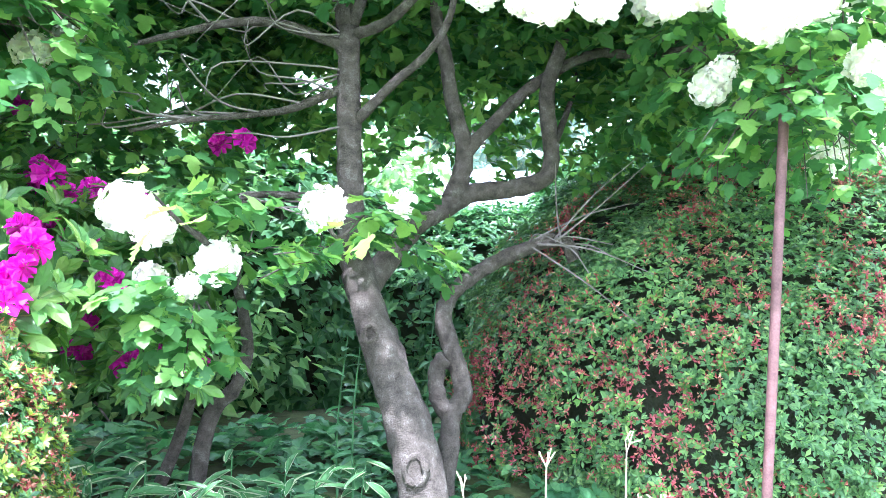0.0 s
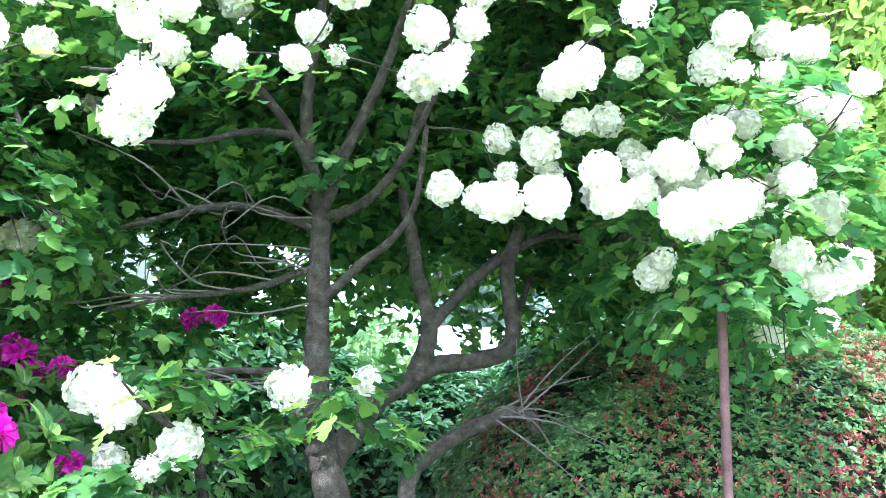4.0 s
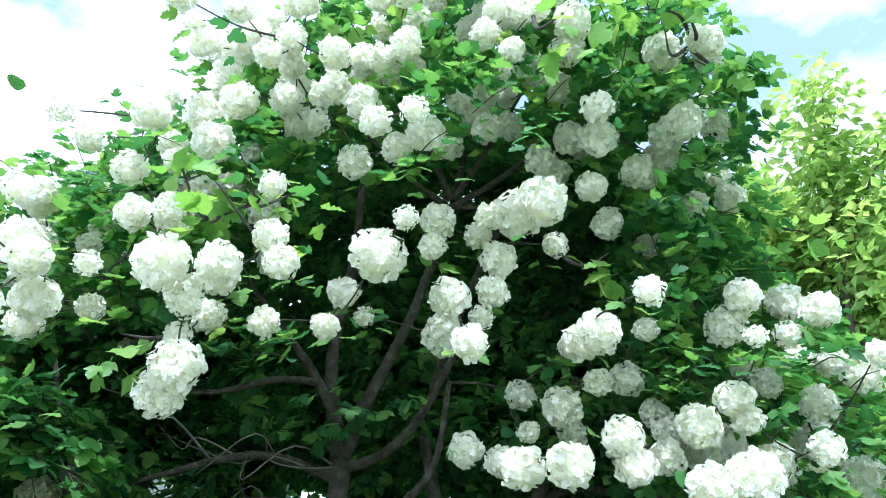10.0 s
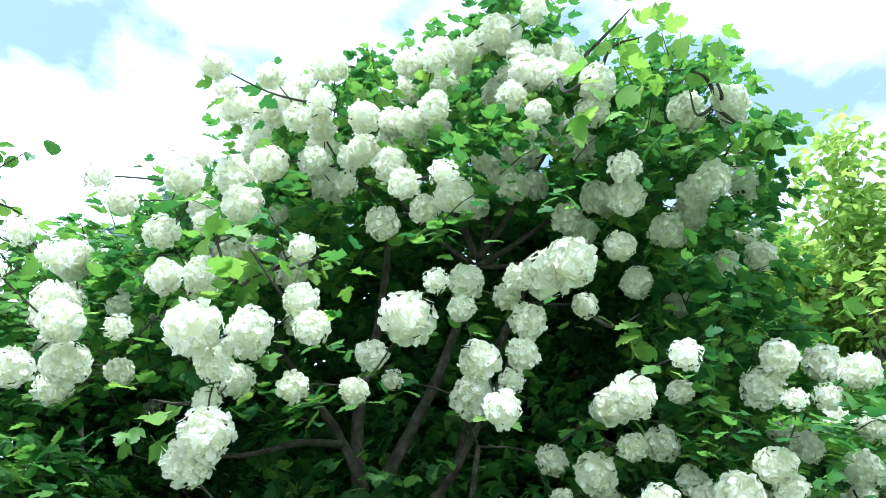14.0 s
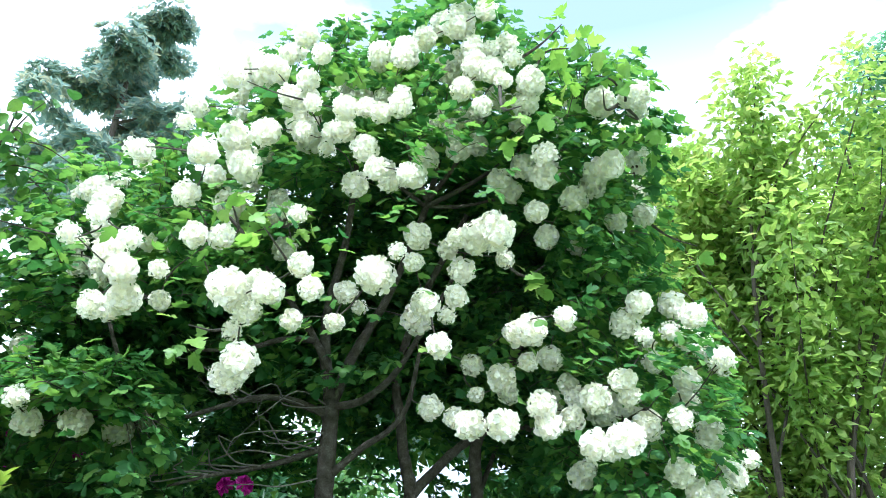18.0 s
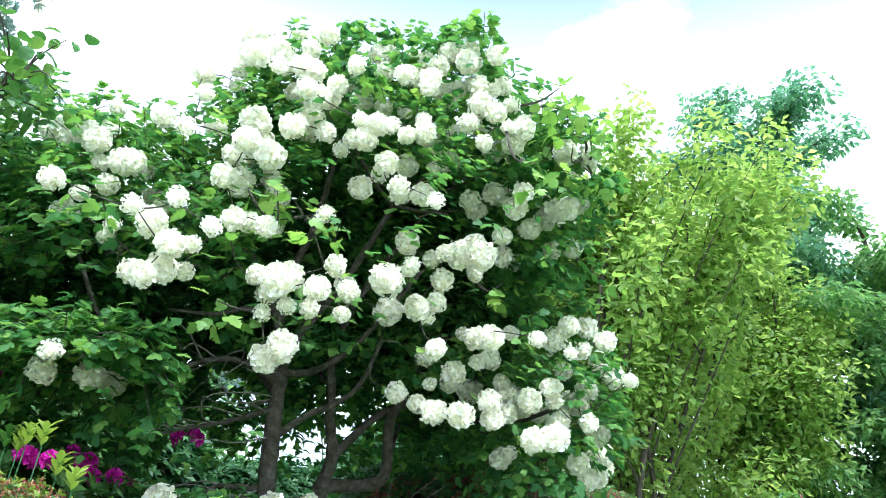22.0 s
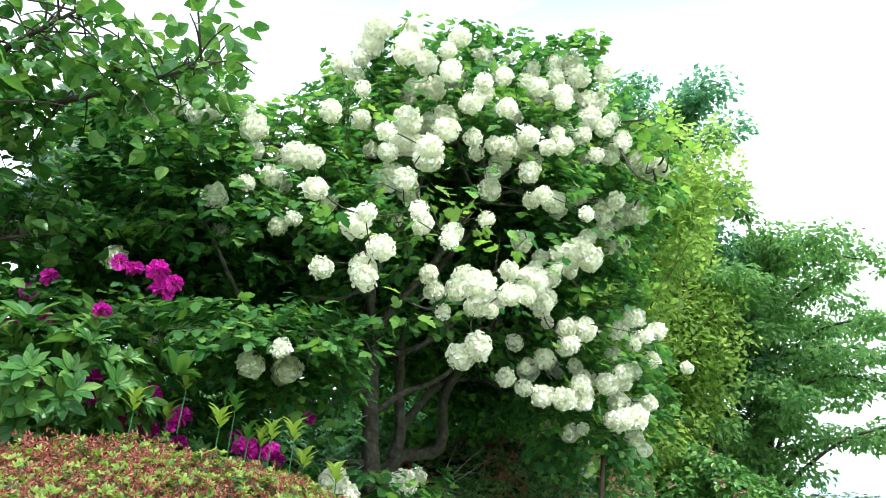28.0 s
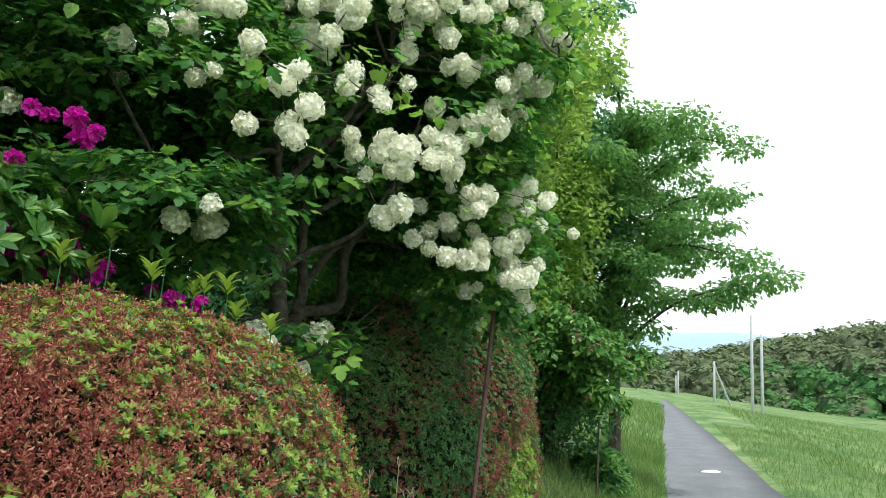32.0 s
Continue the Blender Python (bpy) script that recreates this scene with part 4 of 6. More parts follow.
weigela((5.6, 4.75), 44)
ground_shrub("evergreen_shrub", "low dark green shrub beside the garden stake", (6.40, 4.30, 0.28), (0.50, 0.30, 0.40),
             [("foliage", M_DARK_LEAF, TUFT_UP, -2, 0.55, 0.11, 0.02), ("new_foliage", M_RH_LEAF, TUFT, 0.55, 3, 0.10, 0.05)], 2200, 48, TUFT, 0.05)
ground_shrub("boxwood_shrub", "fine-leaved dark green boxwood in the tree's shade", (0.98, 3.88, 1.36), (0.66, 0.52, 0.98),
             [("foliage", M_DARK_LEAF, TUFT, -2, 0.9, 0.032, 0.0), ("new_foliage", M_AZ_LEAF, TUFT, 0.9, 3, 0.032, 0.012)], 12000, 49, TUFT, 0.045)
# leaf colour brightened for the bank's sunlit end; darker tufts stand for shade
ground_shrub("azalea_bush", "low azalea with fresh leaves coloured bright for the bank's sunlit end, and a few crimson flowers", (2.16, 2.86, 0.84), (0.58, 0.42, 0.66),
             [("foliage", M_AZ_BRIGHT, TUFT, -2, 0.80, 0.028, 0.0), ("shaded_foliage", M_AZ_LEAF, TUFT, 0.72, 0.98, 0.028, 0.0), ("crimson_bloom", M_RED, WILT, 0.92, 3, 0.018, 0.010)], 9000, 50, TUFT, 0.045, square=1.1)
ground_shrub("boxwood_shrub", "fine-leaved dark green shrub behind the azaleas", (1.60, 5.05, 1.75), (1.2, 0.7, 1.0),
             [("foliage", M_DARK_LEAF, TUFT, -2, 3, 0.05, 0.0)], 7000, 45, TUFT, 0.05)
ground_shrub("evergreen_shrub", "low evergreen shrub behind the pruned stem", (0.30, 4.85, 1.40), (1.05, 0.5, 0.85),
             [("foliage", M_DARK_LEAF, TUFT, -2, 3, 0.06, 0.0)], 3200, 47, TUFT, 0.05)
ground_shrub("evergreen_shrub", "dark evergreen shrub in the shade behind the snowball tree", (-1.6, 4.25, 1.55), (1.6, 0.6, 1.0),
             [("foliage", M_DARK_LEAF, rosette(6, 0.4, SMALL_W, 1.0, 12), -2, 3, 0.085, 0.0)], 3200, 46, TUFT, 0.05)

# ---------------------------------------------------------------- the snowball tree
BOUGHS = [
    ("trunk", 0.080, 0.050, [(0.00, 2.02, 0.72), (-0.03, 2.04, 0.92), (-0.08, 2.07, 1.17), (-0.14, 2.11, 1.34), (-0.21, 2.16, 1.52), (-0.27, 2.20, 1.69)]),
    ("limb", 0.050, 0.036, [(-0.26, 2.19, 1.66), (-0.29, 2.22, 1.83), (-0.30, 2.24, 2.02), (-0.31, 2.26, 2.21), (-0.32, 2.28, 2.50)]),
    ("limb", 0.032, 0.012, [(-0.32, 2.28, 2.48), (-0.37, 2.27, 2.70), (-0.38, 2.20, 2.92), (-0.32, 2.05, 3.20), (-0.30, 1.90, 3.55)]),
    ("limb", 0.028, 0.012, [(-0.32, 2.28, 2.48), (-0.26, 2.27, 2.68), (-0.18, 2.20, 2.83), (-0.09, 2.10, 3.00), (0.05, 1.95, 3.40), (0.12, 1.85, 3.85)]),
    ("limb", 0.022, 0.010, [(-0.34, 2.28, 2.62), (-0.42, 2.20, 2.76), (-0.55, 2.05, 2.90), (-0.72, 1.85, 3.05)]),
    ("limb", 0.016, 0.006, [(-0.42, 2.20, 2.76), (-0.55, 2.10, 2.72), (-0.70, 2.00, 2.63), (-0.90, 1.90, 2.58)]),
    ("limb", 0.042, 0.026, [(-0.25, 2.20, 1.62), (-0.17, 2.30, 1.75), (-0.09, 2.42, 1.87), (0.01, 2.52, 1.94), (0.10, 2.58, 2.00), (0.24, 2.60, 2.02), (0.37, 2.60, 2.06), (0.40, 2.60, 2.16), (0.38, 2.58, 2.37), (0.43, 2.50, 2.54), (0.55, 2.30, 2.85)]),
    ("limb", 0.038, 0.014, [(0.03, 2.54, 1.97), (0.07, 2.56, 2.09), (0.07, 2.56, 2.19), (0.03, 2.54, 2.33), (0.00, 2.50, 2.51), (-0.03, 2.45, 2.68), (0.05, 2.30, 3.00), (0.25, 2.05, 3.40)]),
    ("limb", 0.026, 0.010, [(0.08, 2.56, 2.15), (0.24, 2.60, 2.33), (0.37, 2.60, 2.44), (0.54, 2.50, 2.50), (0.68, 2.30, 2.42), (0.85, 2.05, 2.38), (1.00, 1.85, 2.45)]),
    ("limb", 0.018, 0.008, [(-0.29, 2.25, 2.17), (-0.17, 2.20, 2.28), (-0.05, 2.10, 2.35), (0.02, 2.00, 2.44), (0.05, 1.85, 2.62)]),
    ("limb", 0.020, 0.009, [(-0.32, 2.28, 2.47), (-0.17, 2.20, 2.50), (-0.05, 2.10, 2.59), (0.04, 1.98, 2.72), (0.20, 1.80, 3.00)]),
    ("limb", 0.020, 0.006, [(-0.31, 2.28, 2.43), (-0.52, 2.20, 2.48), (-0.67, 2.10, 2.44), (-0.80, 2.00, 2.36), (-0.92, 1.90, 2.28)]),
    ("limb", 0.017, 0.006, [(-0.30, 2.25, 1.93), (-0.43, 2.18, 1.92), (-0.55, 2.05, 1.90), (-0.62, 1.85, 1.82)]),
    ("limb", 0.016, 0.005, [(-0.31, 2.26, 2.30), (-0.49, 2.25, 2.22), (-0.59, 2.15, 2.17), (-0.73, 2.00, 2.11), (-0.86, 1.90, 2.05)]),
    ("limb", 0.016, 0.005, [(0.40, 2.60, 2.16), (0.52, 2.80, 2.45), (0.60, 3.00, 2.75)]),
    ("limb", 0.020, 0.006, [(-0.31, 2.27, 2.35), (-0.40, 2.60, 2.55), (-0.55, 2.95, 2.80)]),
    ("limb", 0.018, 0.006, [(0.00, 2.50, 2.50), (-0.05, 2.85, 2.70), (0.10, 3.15, 3.00)]),
    ("limb", 0.015, 0.006, [(0.04, 1.90, 3.38), (-0.05, 1.80, 3.55), (-0.14, 1.68, 3.78)]),
    ("limb", 0.014, 0.006, [(0.05, 1.90, 3.38), (0.16, 1.80, 3.52), (0.30, 1.66, 3.72)]),
    ("limb", 0.014, 0.005, [(0.05, 1.92, 3.36), (0.24, 1.82, 3.44), (0.46, 1.66, 3.56)]),
    ("limb", 0.012, 0.005, [(0.03, 1.92, 3.36), (-0.14, 1.82, 3.44), (-0.34, 1.66, 3.58)]),
    ("limb", 0.012, 0.005, [(0.04, 1.92, 3.36), (0.20, 1.92, 3.37), (0.42, 1.84, 3.40)]),
    ("limb", 0.014, 0.006, [(-0.72, 1.85, 3.05), (-1.10, 1.85, 3.20), (-1.50, 2.05, 3.40)]),
    ("limb", 0.016, 0.006, [(-0.92, 1.90, 2.28), (-1.15, 1.95, 2.50), (-1.35, 2.05, 2.85)]),
]
HEADS_A = [(-0.88, 1.40, 2.60, 0.035), (-0.88, 1.32, 2.68, 0.030), (-0.63, 1.35, 2.63, 0.039), (-0.58, 1.23, 2.55, 0.036), (-0.57, 1.39, 2.58, 0.041), (-0.53, 1.14, 2.47, 0.030), (-0.52, 1.25, 2.62, 0.047), (-0.41, 1.34, 2.54, 0.038), (-0.38, 1.15, 2.66, 0.039), (-0.27, 1.39, 2.56, 0.034), (-0.25, 1.49, 2.72, 0.039), (-0.20, 1.59, 2.70, 0.030), (-0.14, 1.27, 2.70, 0.060), (0.04, 1.40, 2.66, 0.053), (0.13, 1.50, 2.66, 0.032), (0.16, 1.48, 2.73, 0.046), (-1.02, 1.53, 2.88, 0.038), (-0.83, 1.27, 2.96, 0.043), (-0.81, 1.47, 3.16, 0.040), (-0.72, 1.48, 3.25, 0.055), (-0.70, 1.32, 2.82, 0.034), (-0.67, 1.36, 3.14, 0.060), (-0.64, 0.89, 3.19, 0.038), (-0.40, 1.03, 3.22, 0.030)]
HEADS_B = [(-0.26, 1.45, 3.16, 0.048), (-0.17, 1.18, 3.07, 0.046), (-0.01, 1.40, 2.82, 0.035), (0.00, 1.50, 2.98, 0.046), (0.15, 1.42, 2.94, 0.036), (0.18, 1.49, 2.84, 0.047), (0.23, 1.41, 2.95, 0.060), (0.28, 1.39, 3.00, 0.050), (0.29, 1.33, 2.93, 0.058), (0.78, 1.97, 3.24, 0.047), (-0.81, 1.40, 3.63, 0.057), (-0.75, 1.43, 3.32, 0.055), (-0.73, 1.15, 3.43, 0.030), (-0.68, 1.43, 3.65, 0.051), (-0.61, 1.33, 3.29, 0.057), (-0.59, 1.67, 3.67, 0.041), (-0.59, 1.11, 3.43, 0.037), (-0.53, 1.26, 3.42, 0.040), (-0.53, 1.59, 3.66, 0.054), (-0.52, 1.48, 3.45, 0.052), (-0.50, 1.66, 3.50, 0.060), (-0.48, 1.35, 3.48, 0.042), (-0.47, 1.32, 3.30, 0.039), (-0.47, 1.26, 3.50, 0.040)]
HEADS_C = [(-0.42, 1.18, 3.57, 0.036), (-0.36, 1.31, 3.30, 0.035), (-0.31, 1.27, 3.29, 0.046), (-0.30, 1.15, 3.30, 0.049), (-0.28, 1.59, 3.69, 0.052), (-0.23, 1.20, 3.35, 0.038), (-0.19, 1.53, 3.65, 0.041), (-0.15, 1.57, 3.32, 0.038), (-0.11, 1.12, 3.54, 0.043), (0.06, 1.59, 3.60, 0.046), (0.13, 1.23, 3.50, 0.045), (0.15, 1.66, 3.68, 0.048), (0.16, 1.63, 3.49, 0.045), (0.21, 1.22, 3.42, 0.039), (0.24, 1.19, 3.57, 0.045), (0.25, 1.71, 3.58, 0.053), (0.27, 1.11, 3.46, 0.034), (0.33, 1.21, 3.66, 0.033), (0.34, 1.62, 3.34, 0.052), (0.39, 1.66, 3.32, 0.049), (0.40, 1.22, 3.56, 0.049), (0.81, 1.28, 3.57, 0.041), (0.91, 1.44, 3.65, 0.043), (-0.83, 1.71, 3.83, 0.059)]
HEADS_D = [(-0.82, 1.66, 3.92, 0.059), (-0.24, 1.61, 4.00, 0.044), (-0.22, 1.46, 3.80, 0.041), (-0.10, 1.39, 3.77, 0.045), (0.10, 1.47, 3.80, 0.053), (0.13, 1.37, 3.78, 0.042), (0.18, 1.35, 3.81, 0.035), (0.25, 1.75, 3.78, 0.045), (0.39, 1.68, 4.11, 0.041), (-0.73, 1.77, 1.64, 0.039), (-0.63, 1.75, 1.62, 0.031), (-0.54, 1.70, 1.68, 0.045), (-1.25, 1.51, 2.18, 0.043), (-1.22, 1.33, 2.22, 0.030), (-1.03, 1.73, 2.21, 0.052), (-0.77, 1.70, 1.81, 0.052), (-0.71, 1.71, 1.77, 0.052), (-0.32, 1.89, 1.84, 0.051), (-0.12, 2.07, 1.88, 0.043), (0.66, 1.47, 2.21, 0.060), (0.72, 1.78, 2.19, 0.030), (0.72, 1.87, 2.17, 0.048), (0.76, 1.61, 2.23, 0.044), (0.77, 1.47, 2.24, 0.060)]
HEADS_E = [(1.05, 1.71, 2.18, 0.050), (1.14, 1.76, 2.12, 0.043), (1.19, 2.18, 2.03, 0.054), (1.21, 1.77, 2.13, 0.040), (1.42, 2.02, 2.23, 0.047), (1.46, 2.47, 2.19, 0.060), (1.64, 2.64, 2.22, 0.060), (-1.66, 2.12, 2.62, 0.044), (-1.45, 2.05, 2.29, 0.035), (-1.01, 1.86, 2.28, 0.045), (0.09, 1.26, 2.46, 0.040), (0.10, 1.70, 2.36, 0.046), (0.19, 1.67, 2.32, 0.040), (0.24, 1.59, 2.28, 0.060), (0.27, 1.84, 2.58, 0.041), (0.28, 1.77, 2.44, 0.036), (0.35, 1.56, 2.28, 0.060), (0.37, 1.72, 2.50, 0.051), (0.41, 1.74, 2.70, 0.035), (0.42, 1.61, 2.65, 0.052), (0.43, 1.90, 2.49, 0.038), (0.45, 1.51, 2.63, 0.054), (0.47, 1.68, 2.56, 0.039), (0.49, 1.17, 2.56, 0.030)]
HEADS_F = [(0.50, 1.59, 2.37, 0.044), (0.53, 1.61, 2.30, 0.051), (0.58, 1.77, 2.61, 0.041), (0.63, 1.67, 2.73, 0.035), (0.64, 1.69, 2.35, 0.047), (0.65, 1.77, 2.51, 0.042), (0.66, 2.15, 2.53, 0.058), (0.67, 1.74, 2.45, 0.043), (0.71, 1.60, 2.41, 0.053), (0.81, 1.58, 2.48, 0.052), (0.83, 1.92, 2.44, 0.058), (0.84, 1.60, 2.43, 0.038), (0.86, 1.65, 2.74, 0.053), (0.90, 1.56, 2.66, 0.033), (0.93, 2.20, 2.58, 0.060), (0.93, 1.99, 2.50, 0.060), (0.94, 1.72, 2.35, 0.060), (1.02, 1.58, 2.35, 0.049), (1.03, 2.06, 2.46, 0.054), (1.04, 1.84, 2.65, 0.050), (1.05, 1.67, 2.73, 0.033), (1.13, 1.41, 2.54, 0.034), (1.16, 1.81, 2.57, 0.054), (1.24, 2.01, 2.53, 0.060)]
HEADS_G = [(1.25, 1.84, 2.36, 0.060), (1.31, 1.79, 2.66, 0.050), (1.33, 2.22, 2.60, 0.060), (1.45, 2.48, 2.63, 0.050), (1.49, 2.21, 2.33, 0.050), (1.68, 2.38, 2.38, 0.042), (0.90, 1.58, 2.80, 0.049), (1.09, 1.71, 2.86, 0.056), (1.12, 1.59, 2.77, 0.053), (1.15, 2.21, 2.87, 0.043), (1.29, 1.90, 2.76, 0.045), (1.35, 2.18, 2.90, 0.056), (-1.09, 1.08, 2.68, 0.032), (-1.01, 1.19, 2.49, 0.041), (-0.96, 0.95, 2.69, 0.030), (-0.84, 0.93, 2.61, 0.030), (-0.59, 1.29, 2.47, 0.030), (-0.33, 1.10, 2.56, 0.040), (0.03, 1.75, 2.73, 0.060), (-1.20, 1.51, 3.02, 0.043), (-1.14, 1.75, 3.12, 0.043), (-1.00, 1.16, 3.06, 0.031), (-0.12, 1.31, 3.10, 0.041), (-0.07, 1.19, 2.76, 0.030)]
HEADS_H = [(-0.06, 1.03, 2.97, 0.030), (0.12, 1.50, 2.93, 0.036), (0.35, 1.52, 2.92, 0.036), (0.64, 1.55, 3.24, 0.046), (-0.90, 1.58, 3.33, 0.043), (-0.59, 1.40, 3.74, 0.041), (-0.38, 1.41, 3.29, 0.030), (-0.17, 1.16, 3.30, 0.040), (-0.10, 1.13, 3.32, 0.045), (0.02, 1.72, 3.49, 0.049), (0.12, 1.65, 3.58, 0.049), (0.18, 1.23, 3.62, 0.054), (0.24, 1.23, 3.72, 0.038), (0.43, 1.55, 3.38, 0.048), (0.48, 1.61, 3.40, 0.043), (0.49, 1.42, 3.26, 0.051), (0.58, 1.66, 3.49, 0.046), (0.69, 1.61, 3.26, 0.038), (0.73, 1.56, 3.32, 0.052), (0.73, 1.47, 3.33, 0.058), (0.73, 1.38, 3.62, 0.060), (0.76, 1.40, 3.32, 0.053), (0.96, 1.60, 3.50, 0.051), (-0.62, 1.70, 4.02, 0.050)]
HEADS_I = [(-0.53, 1.39, 3.84, 0.053), (-0.04, 1.60, 4.07, 0.038), (-0.04, 1.42, 3.90, 0.043), (0.12, 1.27, 3.86, 0.060), (1.05, 1.77, 3.82, 0.045), (-0.11, 1.94, 4.30, 0.060), (-1.10, 1.46, 3.24, 0.049), (-1.58, 2.10, 3.37, 0.059), (-1.16, 1.44, 3.00, 0.042), (-1.24, 1.63, 2.96, 0.049), (-1.33, 1.66, 2.91, 0.034), (-1.03, 1.26, 2.71, 0.048), (-0.95, 1.20, 2.62, 0.051), (-0.76, 1.23, 2.78, 0.038), (-0.65, 1.18, 2.76, 0.041), (-0.96, 1.30, 2.56, 0.047), (-1.06, 1.44, 2.57, 0.043), (-0.58, 1.08, 2.54, 0.052), (-0.45, 1.06, 2.53, 0.043), (-0.52, 1.15, 2.33, 0.048), (-0.56, 1.20, 2.29, 0.048), (-1.10, 1.52, 2.19, 0.048), (-0.61, 1.33, 3.59, 0.048), (-0.22, 1.22, 3.18, 0.046)]
HEADS_J = [(-0.04, 1.25, 3.10, 0.046), (0.47, 1.32, 3.29, 0.051), (0.39, 1.29, 3.51, 0.051), (-1.33, 1.67, 3.16, 0.051), (-1.48, 1.98, 3.30, 0.057), (-0.75, 1.56, 3.09, 0.060), (-0.78, 1.19, 3.09, 0.044), (-1.35, 2.08, 3.56, 0.042), (-1.20, 2.32, 2.92, 0.041), (-1.30, 1.70, 3.08, 0.035), (-1.39, 1.84, 2.89, 0.048), (-1.08, 1.93, 3.08, 0.048), (-0.85, 1.78, 3.68, 0.039), (-1.32, 1.00, 2.67, 0.036), (-1.32, 1.84, 3.32, 0.033), (-1.43, 1.96, 3.34, 0.046), (-1.19, 1.61, 2.75, 0.040), (-1.17, 1.51, 2.76, 0.030), (-1.00, 1.63, 3.60, 0.051), (-0.86, 1.73, 3.75, 0.044), (-0.97, 1.46, 3.40, 0.030), (-0.71, 1.54, 3.79, 0.060), (-0.10, 1.47, 3.62, 0.035), (-0.10, 1.17, 3.40, 0.037)]
HEADS_K = [(0.90, 1.40, 3.70, 0.053), (-0.43, 1.25, 2.90, 0.030)]
HEADS = HEADS_A + HEADS_B + HEADS_C + HEADS_D + HEADS_E + HEADS_F + HEADS_G + HEADS_H + HEADS_I + HEADS_J + HEADS_K

LOBES = [((0.00, 2.15, 3.12), (1.20, 0.95, 0.95)), ((0.05, 1.85, 3.66), (0.82, 0.60, 0.58)), ((0.95, 1.95, 2.45), (0.36, 0.42, 0.50)), ((-1.10, 2.00, 2.85), (0.58, 0.60, 0.50)),
         ((0.10, 3.05, 2.65), (1.50, 0.42, 0.72)), ((-1.00, 1.72, 2.22), (0.34, 0.24, 0.09)), ((-0.62, 1.66, 1.68), (0.24, 0.16, 0.12)), ((-0.20, 1.98, 1.78), (0.18, 0.10, 0.07)), ((-0.95, 2.25, 1.95), (0.40, 0.30, 0.20)),
         ((-1.25, 2.45, 2.35), (0.60, 0.40, 0.38)), ((0.00, 2.25, 3.05), (0.95, 0.70, 0.65)), ((0.78, 1.75, 3.45), (0.30, 0.32, 0.42)), ((-1.45, 2.30, 3.20), (0.35, 0.45, 0.45)), ((-0.50, 1.75, 3.50), (0.42, 0.40, 0.40)), ((0.72, 1.50, 3.58), (0.26, 0.26, 0.30)), ((0.13, 1.34, 3.80), (0.30, 0.22, 0.22)),
         ((-0.85, 2.75, 2.80), (0.85, 0.35, 0.70)), ((0.45, 2.70, 3.05), (0.80, 0.35, 0.70)), ((-1.12, 1.95, 3.38), (0.34, 0.30, 0.16)), ((-1.30, 2.75, 2.45), (0.60, 0.30, 0.55)), ((-0.1, 2.30, 3.00), (0.70, 0.45, 0.55)),
         ((-1.45, 2.45, 3.05), (0.55, 0.35, 0.50)), ((-0.55, 2.55, 3.35), (0.55, 0.40, 0.42)), ((0.05, 2.60, 2.62), (1.05, 0.28, 0.26)), ((0.75, 2.55, 2.95), (0.50, 0.35, 0.75)), ((0.45, 2.45, 3.55), (0.55, 0.35, 0.40)), ((0.60, 2.35, 3.35), (0.62, 0.35, 0.45)), ((0.05, 2.35, 3.72), (0.90, 0.36, 0.45)), ((-0.05, 2.75, 3.35), (1.1, 0.35, 0.50)),
         ((-1.15, 1.66, 2.32), (0.38, 0.30, 0.07)), ((-1.70, 2.10, 2.36), (0.34, 0.30, 0.07)), ((-1.05, 1.58, 2.26), (0.40, 0.28, 0.06)), ((-2.05, 2.20, 2.62), (0.45, 0.40, 0.16))]
LOBE_LEAVES = [7600, 4200, 2400, 3400, 5000, 280, 200, 70, 420, 1800, 3200, 1000, 1200, 1500, 600, 600, 3200, 3600, 420, 2200, 3000, 2200, 1800, 1800, 2600, 1900, 2400, 4800, 5000, 1000, 600, 800, 1000]


